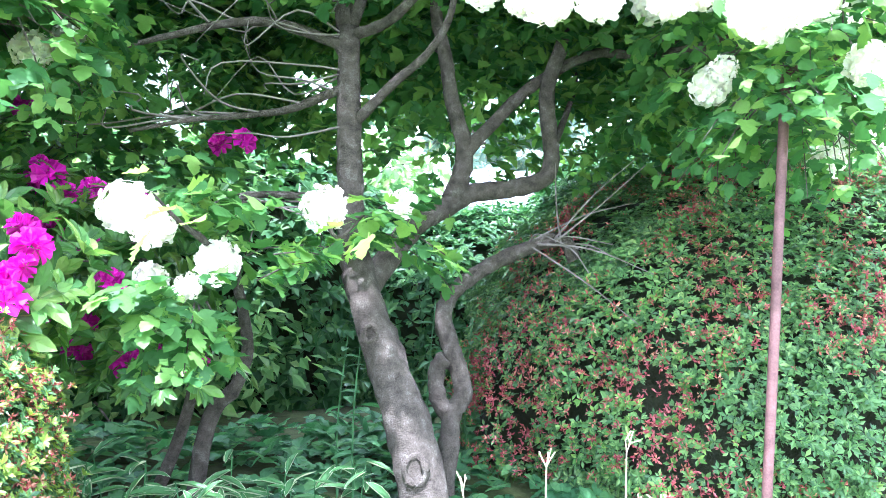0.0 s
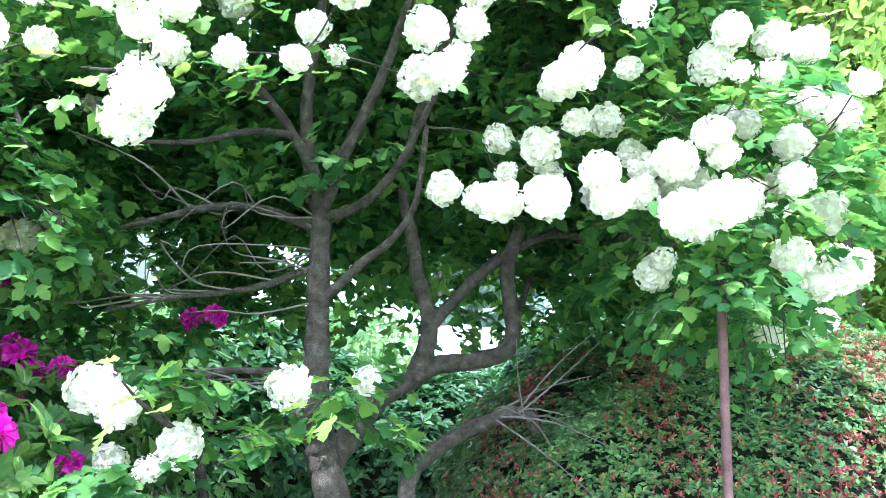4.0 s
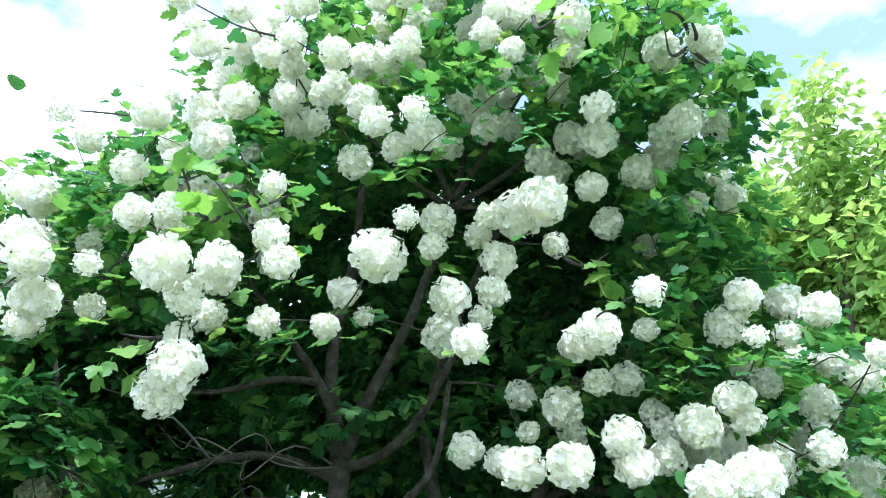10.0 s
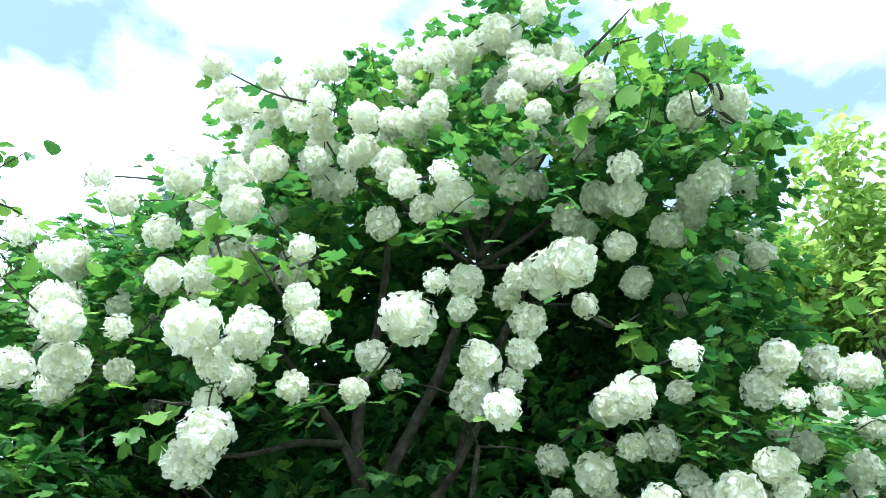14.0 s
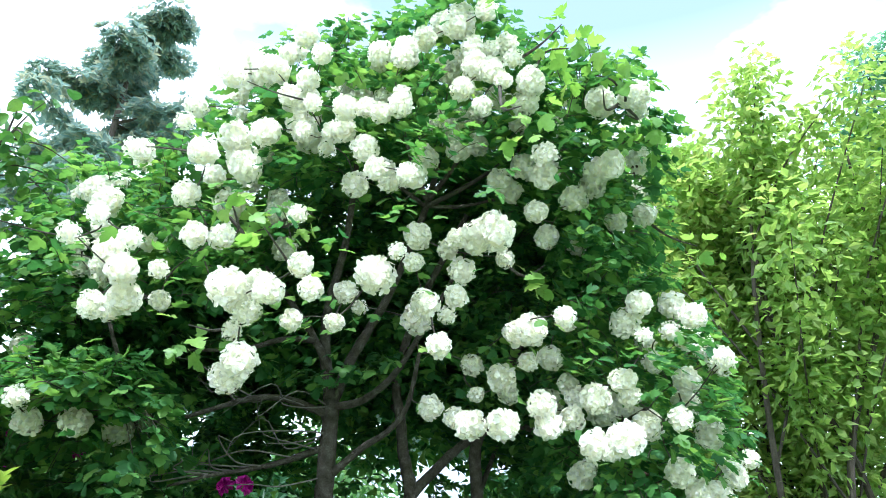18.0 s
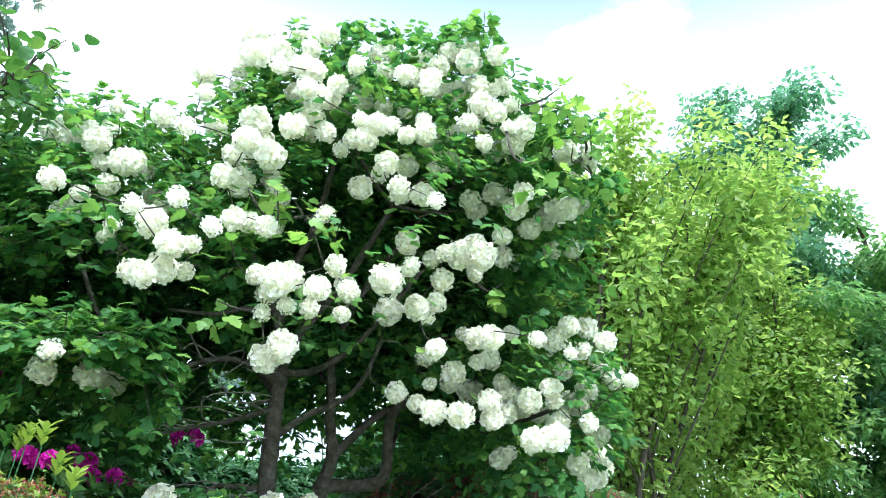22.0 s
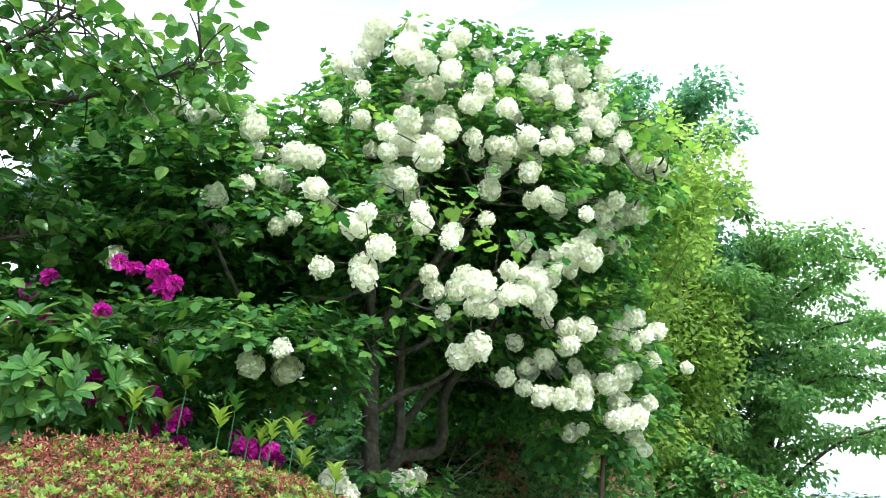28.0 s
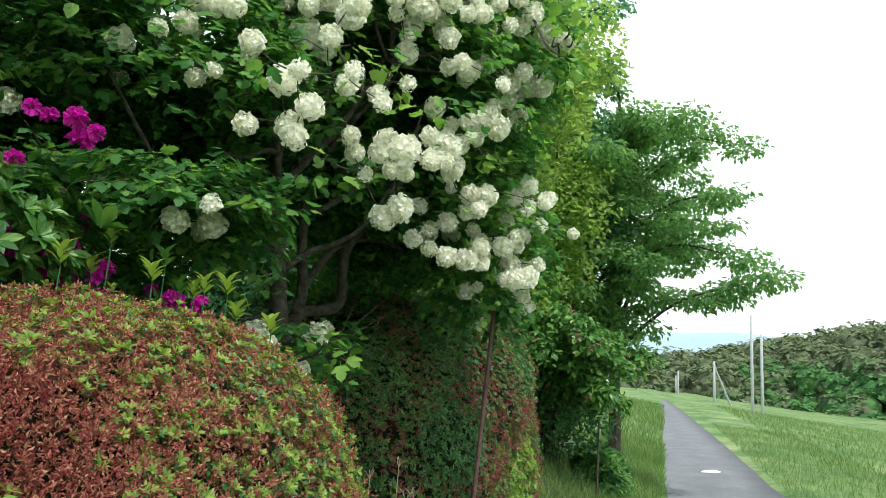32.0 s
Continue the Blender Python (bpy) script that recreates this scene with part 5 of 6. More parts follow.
def snowball_tree():
    rng = np.random.default_rng(77)
    t = thing("snowball_tree", "old snowball viburnum with round white flower heads and leaning trunk", "tree", (0, 2.02, 0.75))
    nodes = []
    for k, (kind, r0, r1, pts) in enumerate(BOUGHS):
        part(kind, limb_geo(pts, r0, r1, 12 if r0 > 0.03 else 8, 6, 0.06, 100 + k), M_BARK, t, "", "", True)
        nodes.append(spline(pts, 4))
    for q, face, r in (((-0.075, 1.995, 1.13), (-0.2, -1, 0.1), 0.030), ((-0.215, 2.085, 1.50), (0.3, -1, 0.0), 0.020), ((-0.02, 1.955, 0.93), (0.2, -1, 0.1), 0.022)):
        ang = np.linspace(0, 2 * np.pi, 15)
        R = turns(np.array(face, float), np.array((0, 0, 1.0)))
        ring = np.array(q) + (np.c_[np.cos(ang) * r, np.sin(ang) * r * 1.25, 0.004 * np.sin(3 * ang)] @ R.T)
        part("knot", tube(ring, r * (0.36 + 0.10 * np.sin(5 * ang)), 7, False, 0.10, 900), M_BARK, t, "healed branch scar", "", True)
    nodes = old_wood = np.concatenate(nodes[1:])
    # flower heads, each on its own twig, which forks from the nearest limb or earlier twig
    balls = []
    for k in range(8):
        V, F, N = snowball(200 + k, 0.0 if k < 6 else 1.0)
        balls.append(mesh_of("flower_head", V, F, [M_PETAL], None, True, N))
    base = np.array(t.matrix_world.translation)
    tw, own, fill, held = [], [], [], []
    centre = np.array((0.0, 2.25, 2.7))
    far = [np.sqrt(((nodes - np.array(h[:3])) ** 2).sum(1).min()) for h in HEADS]
    grown = [tuple(h) for h in HEADS]
    grown += [(0.08, 1.20, 3.80, 0.052), (-0.10, 1.14, 3.60, 0.046), (-0.20, 1.20, 3.62, 0.045), (-0.17, 1.68, 4.05, 0.048), (0.28, 1.50, 3.93, 0.046), (0.17, 1.24, 3.72, 0.048), (-0.03, 1.26, 3.77, 0.045), (0.21, 1.16, 3.86, 0.043), (0.04, 1.34, 3.93, 0.047), (0.31, 1.28, 3.80, 0.046), (0.12, 1.30, 3.95, 0.05)]
    while len(grown) < len(HEADS) + 36:
        d = unit(rng.normal(size=3))
        q = np.array((0.12, 1.92, 3.42)) + d * (1.02, 0.50, 0.74) * rng.uniform(0.75, 1.0)
        if d[1] < -0.1 and min(math.dist(q, h[:3]) for h in grown) > 0.15 and q[2] > 3.0 and not (-0.5 < q[0] < 0.35 and q[2] < 3.5):
            grown.append((*q, rng.uniform(0.042, 0.054)))
    far += [0.6] * 36
    for k in np.argsort(far):
        x, y, z, r = grown[k]
        p = np.array((x, y, z))
        gap = ((nodes - p) ** 2).sum(1) + 0.02 * np.maximum(0, nodes[:, 2] - z) + 0.03 * np.maximum(0, p[1] - nodes[:, 1])
        near = nodes[np.argmin(gap)]
        ln = np.linalg.norm(near - p)
        if ln > 0.9:
            continue
        r = min(r, 0.058)
        held.append((x, y, z, r))
        tilt = Euler((rng.normal() * 0.5, rng.normal() * 0.5, rng.random() * 6.28)).to_matrix().to_4x4()
        s = r * (1.14 + 0.08 * rng.normal())
        shared("flower_head", balls[(6 + k % 2) if r < 0.034 else k % 6], t, Matrix.Translation(p - base) @ tilt @ Matrix.Diagonal((s, s, s * (0.94 + 0.1 * rng.random()), 1)))
        mid = (near * 0.5 + p * 0.5) + (0, 0.16 * ln, 0.07 * ln) + rng.normal(size=3) * 0.08 * ln
        ls = spline([near, mid, p + (0, 0.3 * r, 0.3 * r)], 5)
        nodes = np.concatenate([nodes, ls[2:-1]])
        tw.append(tube(ls, np.linspace(0.0024 + 0.005 * ln, 0.0018, len(ls)), 5, False))
        out = unit(p - centre)
        own.append((p - out * 0.11, out, 0.10))
        if r > (0.036 if y > 1.15 else 0.042):
            for _ in range(5):
                side = unit(np.cross(out, rng.normal(size=3)))
                fill.append((p - out * rng.uniform(0.10, 0.22) + side * rng.uniform(0.08, 0.20) + (0, 0, 0.03), unit(out * 0.6 + side * 0.5 + (0, 0, 0.25) + rng.normal(size=3) * 0.25), rng.uniform(0.10, 0.20)))
        if ln > 0.25:
            fill.append((ls[len(ls) // 2], unit(rng.normal(size=3) + (0, 0, 0.5)), 0.13))
    part("twig_work", merge(*tw), M_BARK, t, "", "stuff")
    heads = np.array(held)
    to_lane = [unit(np.array(q) - heads[:, :3]) for q in ((0.0, -0.3, 1.7), (-1.9, -1.0, 1.75))]

    def clear(p):
        """Leaves that do not lie over the face of a flower head: the heads push out of the foliage towards the lane."""
        keep = np.ones(len(p), bool)
        for way in to_lane:
            for h, o in zip(heads, way):
                d = p - h[:3]
                a = d @ o
                side = np.linalg.norm(d - a[:, None] * o, axis=1)
                keep &= ~((a > -0.2 * h[3]) & (a < 0.45) & (side < h[3] + 0.018 - 0.05 * a))
        return keep

    def hollow(p):
        """The open, shaded inside of the crown, where the limbs can be seen."""
        x, y, z = p.T
        wave = 0.06 * np.sin(x * 7 + 1) + 0.05 * np.sin(y * 9 + x * 4)
        inside = (x > -0.78) & (x < 0.60) & (y < 2.75) & (z > 1.86) & (z < 2.60 + wave)
        inside |= (x > -0.62) & (x < 0.60) & (y < 2.25) & (z > 2.60) & (z < 3.30 + wave + 0.25 * (x > -0.45) * (x < 0.30)) & (y > 1.25 + wave)
        inside |= (x < -0.80) & (y < 2.35) & (z > 2.42) & (z < 2.66 + wave)
        inside |= (x < -0.55) & (x > -0.86) & (y < 2.35) & (z > 2.27) & (z < 2.58 + wave)
        return inside

    def shoots(rows, pairs, size):
        """Leafy shoots: leaf pairs along each one, drooping to both sides; where they sit, their tips, faces, sizes and stems."""
        b, d, ln = np.array([q[0] for q in rows]), np.array([q[1] for q in rows]), np.array([q[2] for q in rows])
        at, tip, nrm, sz = [], [], [], []
        side = unit(np.cross(d, (0, 0, 1.0)) + 1e-4)
        for j in range(pairs):
            f = (j + 0.6) / pairs
            pos = b + d * (ln * f)[:, None] - np.array((0, 0, 1.0)) * (0.30 * ln * f * f)[:, None]
            for sgn in (-1, 1):
                w = rng.normal(size=b.shape)
                turn = side * sgn * (0.9 if j % 2 == 0 else 0.55) + d * (0.35 + 0.5 * f)
                e = unit(turn + w * 0.28 - (0, 0, 0.45))
                at.append(pos + e * 0.02)
                tip.append(e)
                nrm.append(unit(np.array((0, 0, 1.0)) + 0.45 * d + 0.35 * rng.normal(size=b.shape)))
                sz.append(size * (0.62 + 0.55 * rng.random(len(b))) * (1.0 - 0.25 * (f > 0.8)))
        stems = [tube(np.array([p_, p_ + d_ * l_ * 0.6 - (0, 0, 0.10 * l_), p_ + d_ * l_ - (0, 0, 0.30 * l_)]), [0.0022, 0.0018, 0.0012], 4, False) for p_, d_, l_ in zip(b, d, ln)]
        return np.concatenate(at), np.concatenate(tip), np.concatenate(nrm), np.concatenate(sz), stems

    own_leaves = shoots(own, 2, 0.058)[:4]
    *fill_leaves, stems_b = shoots(fill, 4, 0.055)
    groups = [(own_leaves, False), (fill_leaves, True)]
    cloud = []
    for k, ((c, r), n) in enumerate(zip(LOBES, LOBE_LEAVES)):
        p, o = leaf_cloud([c], [np.array(r) * 0.93], max(12, n // (4 if k in (4, 9, 16, 17, 19, 21, 22, 23, 24, 25, 26, 27, 28) else 6)), rng, 0.6 if k < 16 else 0.1)
        # foliage grows in drooping tiers with shaded gaps between
        tier = np.sin(p[:, 2] * 19 + 2.2 * np.sin(p[:, 0] * 3.1 + 1.0) + 1.7 * np.sin(p[:, 1] * 2.7)) > -0.45 - 0.9 * rng.random(len(p))
        inner = k in (4, 9, 10, 16, 17, 19, 20, 21, 22, 23, 24, 25, 26, 27, 28)
        gap = np.sqrt(np.maximum((p**2).sum(1)[:, None] + (nodes**2).sum(1)[None] - 2 * p @ nodes.T, 0).min(1))
        ok = tier & ((p[:, 1] < 2.6) | (p[:, 2] > 2.22)) & (gap < (0.55 if inner else np.where(p[:, 2] > 3.2, 0.17, 0.25) if k < 27 else 0.75))
        cloud += [(p_, unit(o_ * 0.8 + (0, 0, 0.3) + rng.normal(size=3) * 0.3), 0.10 + 0.08 * rng.random()) for p_, o_ in zip(p[ok], o[ok])]
    low = [q for q in cloud if q[0][2] < 2.0 and q[0][1] < 2.3]
    *cloud_leaves, stems_c = shoots(cloud, 4, 0.057)
    groups.append((cloud_leaves, True))
    groups.append((shoots(low, 3, 0.066)[:4], False))
    foot, end = np.array([q[0] for q in fill + cloud]), np.array([q[0] + q[1] * q[2] for q in fill + cloud])
    seen = (foot[:, 1] < 2.3) & ~hollow(foot) & ~hollow(end) & clear(foot) & clear(end)
    part("shoot_work", merge(*[q for q, ok in zip(stems_b + stems_c, seen) if ok]), M_BARK, t, "", "stuff")
    leaf_meshes = [mesh_of("leaf", *VIB_FLAT, [M_LEAF], None, True), mesh_of("leaf", *VIB_DROOP, [M_LEAF], None, True), mesh_of("leaf", *VIB_FLAT, [M_YOUNG], None, True)]
    single_left = 290
    for (at, tip, nrm, sz), cut in groups:
        mid = at + tip * (0.5 * sz)[:, None]
        ok = clear(mid)
        if cut:
            ok &= ~hollow(mid)
        near = ok & (at[:, 1] < 1.70)
        single = near & (np.cumsum(near) <= single_left)
        single_left -= int(single.sum())
        R = turns(nrm, tip)
        for q in np.nonzero(single)[0]:
            shared("leaf", leaf_meshes[(0, 1, 0, 1, 2)[rng.integers(0, 5)]], t, Matrix.Translation(at[q] - base) @ Matrix(R[q].tolist()).to_4x4() @ Matrix.Scale(sz[q], 4))
        kind = rng.random(len(at))
        front = at[:, 1] < 2.25
        for shape, m in ((VIB_FLAT, ok & ~single & front & (kind < 0.5)), (VIB_DROOP, ok & ~single & front & (kind >= 0.5)), (LOBED_S, ok & ~single & ~front)):
            if m.sum() > 3:
                part("foliage", stamp(shape, R[m], sz[m] * (1.35 if shape is LOBED_S else 1.0), at[m]), M_LEAF, t, "", "stuff", True)
    # fresh shoots that stand out of the outline
    fresh = [(-0.75, 1.35, 2.45), (-0.25, 1.55, 3.75), (-0.60, 1.45, 1.75), (-0.2, 1.8, 1.76),
             (0.49, 1.06, 3.67), (0.53, 1.11, 3.60), (0.62, 1.21, 3.57), (0.73, 1.17, 3.61), (0.71, 1.28, 3.56), (0.81, 1.34, 3.49), (0.86, 1.39, 3.43), (0.61, 1.34, 3.56), (0.99, 1.44, 3.45), (-0.34, 1.24, 3.58), (-0.67, 1.35, 2.96), (-0.40, 1.38, 2.93), (-0.54, 1.37, 2.93), (-0.62, 1.39, 2.90), (1.26, 1.77, 3.13), (0.87, 1.73, 3.17), (0.52, 1.57, 2.88), (-0.50, 1.07, 2.70), (-0.64, 1.12, 2.83), (0.30, 0.91, 3.14)]
    fp, fo = [], []
    for c in fresh:
        d = unit(rng.normal(size=(9, 3)))
        fp.append(np.array(c) + d * (0.13, 0.11, 0.10) * rng.random((9, 1)) ** 0.5)
        fo.append(d)
        near = nodes[np.argmin(((nodes - c) ** 2).sum(1))]
        ls = spline([near, (near + c) / 2 + rng.normal(size=3) * 0.04, np.array(c) + (0, 0, 0.05)], 5)
        part("shoot", tube(ls, np.linspace(0.008, 0.002, len(ls)), 6, False), M_BARK, t)
    fp, fo = np.concatenate(fp), np.concatenate(fo)
    ok = clear(fp)
    leaves("fresh_growth", t, M_YOUNG, VIB_FLAT, fp[ok], fo[ok], 0.066, rng, 0.5, 0.7, smooth=True)
    # bare grey twigs tangled under the left side of the crown
    for k in range(22):
        a = old_wood[rng.integers(0, len(old_wood))] * 1.0
        while not (1.8 < a[2] < 2.5 and -0.75 < a[0] < -0.28 and a[1] > 1.9):
            a = old_wood[rng.integers(0, len(old_wood))] * 1.0
        w = unit(np.array((-0.9 + 0.4 * rng.normal(), -0.5 + 0.4 * rng.normal(), 0.15 * rng.normal())))
        ln = rng.uniform(0.2, 0.5)
        part("bare_twig", limb_geo([a, a + w * ln * 0.4 + rng.normal(size=3) * 0.03, a + w * ln * 0.75 + rng.normal(size=3) * 0.05, a + w * ln + rng.normal(size=3) * 0.06], 0.0045, 0.0014, 5, 4, 0, 500 + k), M_TWIG, t)


snowball_tree()

# the dead, pruned stem beside it, with a fan of bare twigs
dead = thing("pruned_stem", "grey pruned dead stem with a broken end and bare twigs", "dead stem", (0.0, 2.38, 0.72))
part("stem", limb_geo([(0.02, 2.36, 0.72), (0.0, 2.38, 0.93), (0.02, 2.40, 1.11), (0.03, 2.43, 1.22), (0.07, 2.45, 1.30), (0.03, 2.47, 1.43), (0.0, 2.50, 1.55), (0.03, 2.55, 1.63), (0.14, 2.59, 1.72), (0.30, 2.63, 1.80), (0.44, 2.65, 1.84), (0.49, 2.65, 1.76)], 0.036, 0.026, 10, 5, 0.10, 61), M_BARK, dead, "", "", True)
part("stub", limb_geo([(0.03, 2.43, 1.20), (-0.02, 2.44, 1.28), (-0.02, 2.46, 1.37), (0.01, 2.45, 1.41)], 0.028, 0.030, 10, 5, 0.12, 62), M_BARK, dead, "", "", True)
_rng = np.random.default_rng(63)
for _k in range(11):
    _a = np.array((0.30 + 0.18 * _rng.random(), 2.63, 1.82))
    _w = unit(np.array((0.75 * _rng.normal() + 0.7, -0.6 * _rng.random(), 0.5 * _rng.normal() - 0.1)))
    _l = 0.2 + 0.3 * _rng.random()
    part("bare_twig", limb_geo([_a, _a + _w * _l * 0.5 + _rng.normal(size=3) * 0.02, _a + _w * _l - (0, 0, 0.06)], 0.0045, 0.0015, 5, 4, 0, 64 + _k), M_TWIG, dead)

# rusty iron stake that props the bough
stake = thing("iron_stake", "rusty iron stake propping a flowering bough", "stake", (0.70, 1.82, 0.3))
part("rod", tube(spline([(0.72, 1.82, 0.25), (0.785, 1.793, 1.0), (0.869, 1.76, 2.17)], 6), np.full(13, 0.0125), 10, True, 0.03, 5), M_RUST, stake, "", "", True)
part("hook", tube(np.array([(0.869, 1.76, 2.165), (0.89, 1.75, 2.18), (0.94, 1.74, 2.17)]), [0.009, 0.008, 0.006], 8), M_RUST, stake)


# ---------------------------------------------------------------- magenta azalea beside the tree
def magenta_azalea():
    rng = np.random.default_rng(91)
    t = thing("magenta_azalea", "tall loose azalea with whorled leaves and bright magenta blossoms", "shrub", (-1.0, 2.3, 0.8))
    part("stem", limb_geo([(-0.80, 2.30, 0.75), (-0.75, 2.30, 1.20), (-0.66, 2.30, 1.33), (-0.63, 2.30, 1.48), (-0.68, 2.25, 1.75)], 0.03, 0.016, 9, 5, 0.08, 92), M_BARK, t, "", "", True)
    part("stem", limb_geo([(-1.0, 2.3, 0.75), (-0.82, 2.28, 1.2), (-0.78, 2.2, 1.45), (-0.95, 2.1, 1.8)], 0.022, 0.012, 9, 5, 0.08, 93), M_BARK, t, "", "", True)
    part("stem", limb_geo([(-1.3, 2.2, 0.75), (-1.4, 2.0, 1.4), (-1.6, 1.8, 2.0)], 0.025, 0.012, 9, 5, 0.08, 94), M_BARK, t, "", "", True)
    puffs = [((-1.70, 2.00, 1.80), (0.50, 0.35, 0.32)), ((-0.95, 1.98, 1.62), (0.34, 0.22, 0.25)), ((-1.80, 1.80, 2.08), (0.42, 0.30, 0.22)), ((-0.78, 1.92, 1.45), (0.22, 0.15, 0.14)), ((-2.30, 1.90, 1.85), (0.45, 0.35, 0.32)), ((-0.92, 1.50, 1.62), (0.16, 0.16, 0.16)), ((-1.2, 1.95, 1.8), (0.3, 0.25, 0.2))]
    p, o = leaf_cloud([c for c, _ in puffs], [r for _, r in puffs], 1000, rng, 0.5)
    n = len(p)
    part("foliage", stamp(TUFT_UP, turns(o + (0, 0, 0.7), rng.normal(size=(n, 3))), 0.065 * (0.7 + 0.6 * rng.random(n)), p), M_RH_LEAF, t, "", "stuff")
    bl = mesh_of("blossom", *BLOOM, [M_MAGENTA])
    base = base_at = np.array(t.matrix_world.translation)
    fixed = [(-0.81, 1.37, 1.64), (-0.84, 1.36, 1.57), (-0.81, 1.39, 1.68), (-0.86, 1.40, 1.61), (-0.89, 1.49, 1.73), (-1.05, 1.87, 1.92), (-1.02, 1.88, 1.87), (-0.94, 1.88, 1.88), (-1.11, 1.92, 1.96), (-1.30, 2.15, 2.19), (-0.72, 2.26, 2.10),
             (-0.65, 2.26, 2.11), (-0.75, 1.97, 1.45), (-0.72, 1.96, 1.54), (-0.82, 1.87, 1.43), (-0.64, 2.01, 1.49), (-0.81, 1.95, 1.59), (-0.69, 2.02, 1.40)]
    spray = [(-1.69, 1.50, 2.42), (-1.63, 1.45, 2.42), (-1.58, 1.41, 2.38), (-1.74, 1.52, 2.44), (-1.60, 1.48, 2.36), (-1.51, 1.70, 2.05), (-1.52, 1.72, 1.98), (-1.60, 1.72, 2.04), (-1.46, 1.62, 1.96), (-1.56, 1.80, 1.88),
             (-1.89, 1.89, 2.43), (-1.94, 1.95, 2.38), (-1.87, 1.94, 2.28), (-1.96, 2.02, 2.25), (-1.85, 2.01, 2.09), (-1.68, 1.88, 2.10), (-1.60, 1.85, 2.06), (-1.50, 1.77, 2.07), (-1.56, 1.70, 2.03), (-1.42, 1.62, 1.98), (-1.54, 1.72, 1.95), (-1.50, 1.70, 1.93)]
    spray += [(-1.59, 1.76, 1.95), (-1.61, 1.81, 1.86), (-1.66, 1.88, 1.78), (-1.68, 1.79, 2.00), (-1.22, 1.52, 1.89), (-1.14, 1.47, 1.89)]
    whorl = mesh_of("leaf_whorl", *TUFT_UP, [M_RH_LEAF], None, True)
    for q in ((-1.76, 1.79, 1.85), (-1.89, 1.84, 1.93), (-1.62, 1.72, 1.79), (-1.79, 1.86, 1.74), (-1.50, 1.50, 2.11), (-1.79, 1.66, 2.19), (-1.93, 1.73, 2.25), (-1.70, 1.70, 1.92), (-1.84, 1.75, 2.06), (-1.62, 1.62, 2.12), (-2.02, 1.85, 2.12), (-1.72, 1.82, 2.28)):
        shared("leaf_whorl", whorl, t, Matrix.Translation(np.array(q) - base_at) @ Euler((rng.normal() * 0.35, rng.normal() * 0.35, rng.random() * 6)).to_matrix().to_4x4() @ Matrix.Scale(0.085 + 0.03 * rng.random(), 4))
    pick = rng.choice(n, 46, replace=False)
    spots = [np.array(f) for f in fixed + spray] + [p[k] + o[k] * 0.03 for k in pick]
    for q in spots:
        s = 0.045 * (0.75 + 0.5 * rng.random())
        shared("blossom", bl, t, Matrix.Translation(q - base) @ Euler((rng.normal() * 0.5, rng.normal() * 0.5, rng.random() * 6)).to_matrix().to_4x4() @ Matrix.Diagonal((s, s, s, 1)))


magenta_azalea()


# ---------------------------------------------------------------- ground cover, grass
def on_ground(n, rng, u, s):
    q = spot(rng.uniform(*u, n), rng.uniform(*s, n))
    return np.c_[q, ground_z(q[:, 0], q[:, 1])]


def grass(name, label, n, u, s, size, seed, mat=M_GRASS, width=0.05, power=1.0):
    rng = np.random.default_rng(seed)
    q = spot(u[0] + (u[1] - u[0]) * rng.random(n) ** power, rng.uniform(*s, n))
    p = np.c_[q, ground_z(q[:, 0], q[:, 1]) - 0.01]
    way = unit(rng.normal(size=(n, 3)) * (0.5, 0.5, 0.1) + (0, 0, 1))
    blade = (BLADE[0] * (width, 1, 0.5), BLADE[1])
    tagged(part(name, stamp(blade, turns(rng.normal(size=(n, 3)) * (1, 1, 0.2), way), size * (0.5 + rng.random(n)), p), mat, None, label, "stuff"), "", "grass")


grass("verge_grass", "long green grass on the verge under the bank", 34000, (-7, 18), (0.27, 1.7), 0.13, 51)
grass("verge_grass", "green grass along the lane's edge", 24000, (0, 30), (-4.5, -1.66), 0.12, 52, power=1.3)
grass("field_grass", "rough meadow grass in the field below the lane", 44000, (2, 60), (-24, -3.5), 0.19, 53, width=0.08, power=1.4)
grass("field_grass", "rough meadow grass beside the far lane", 12000, (12, 50), (0.3, 5), 0.22, 54, width=0.09)
_rng = np.random.default_rng(55)
_p = on_ground(2600, _rng, (-1.2, 3.2), (1.5, 3.2))
tagged(part("ground_cover", stamp(rosette(4, 0.25, BROAD, 1.0, 9), turns(_rng.normal(size=(2600, 3)) * 0.3 + (0, 0, 1), _rng.normal(size=(2600, 3))), 0.06 * (0.6 + 0.8 * _rng.random(2600)), _p + _rng.random((2600, 1)) * (0, 0, 0.12)), M_WEED, None, "low round-leaved ground cover in deep shade", "stuff"), "", "plant")


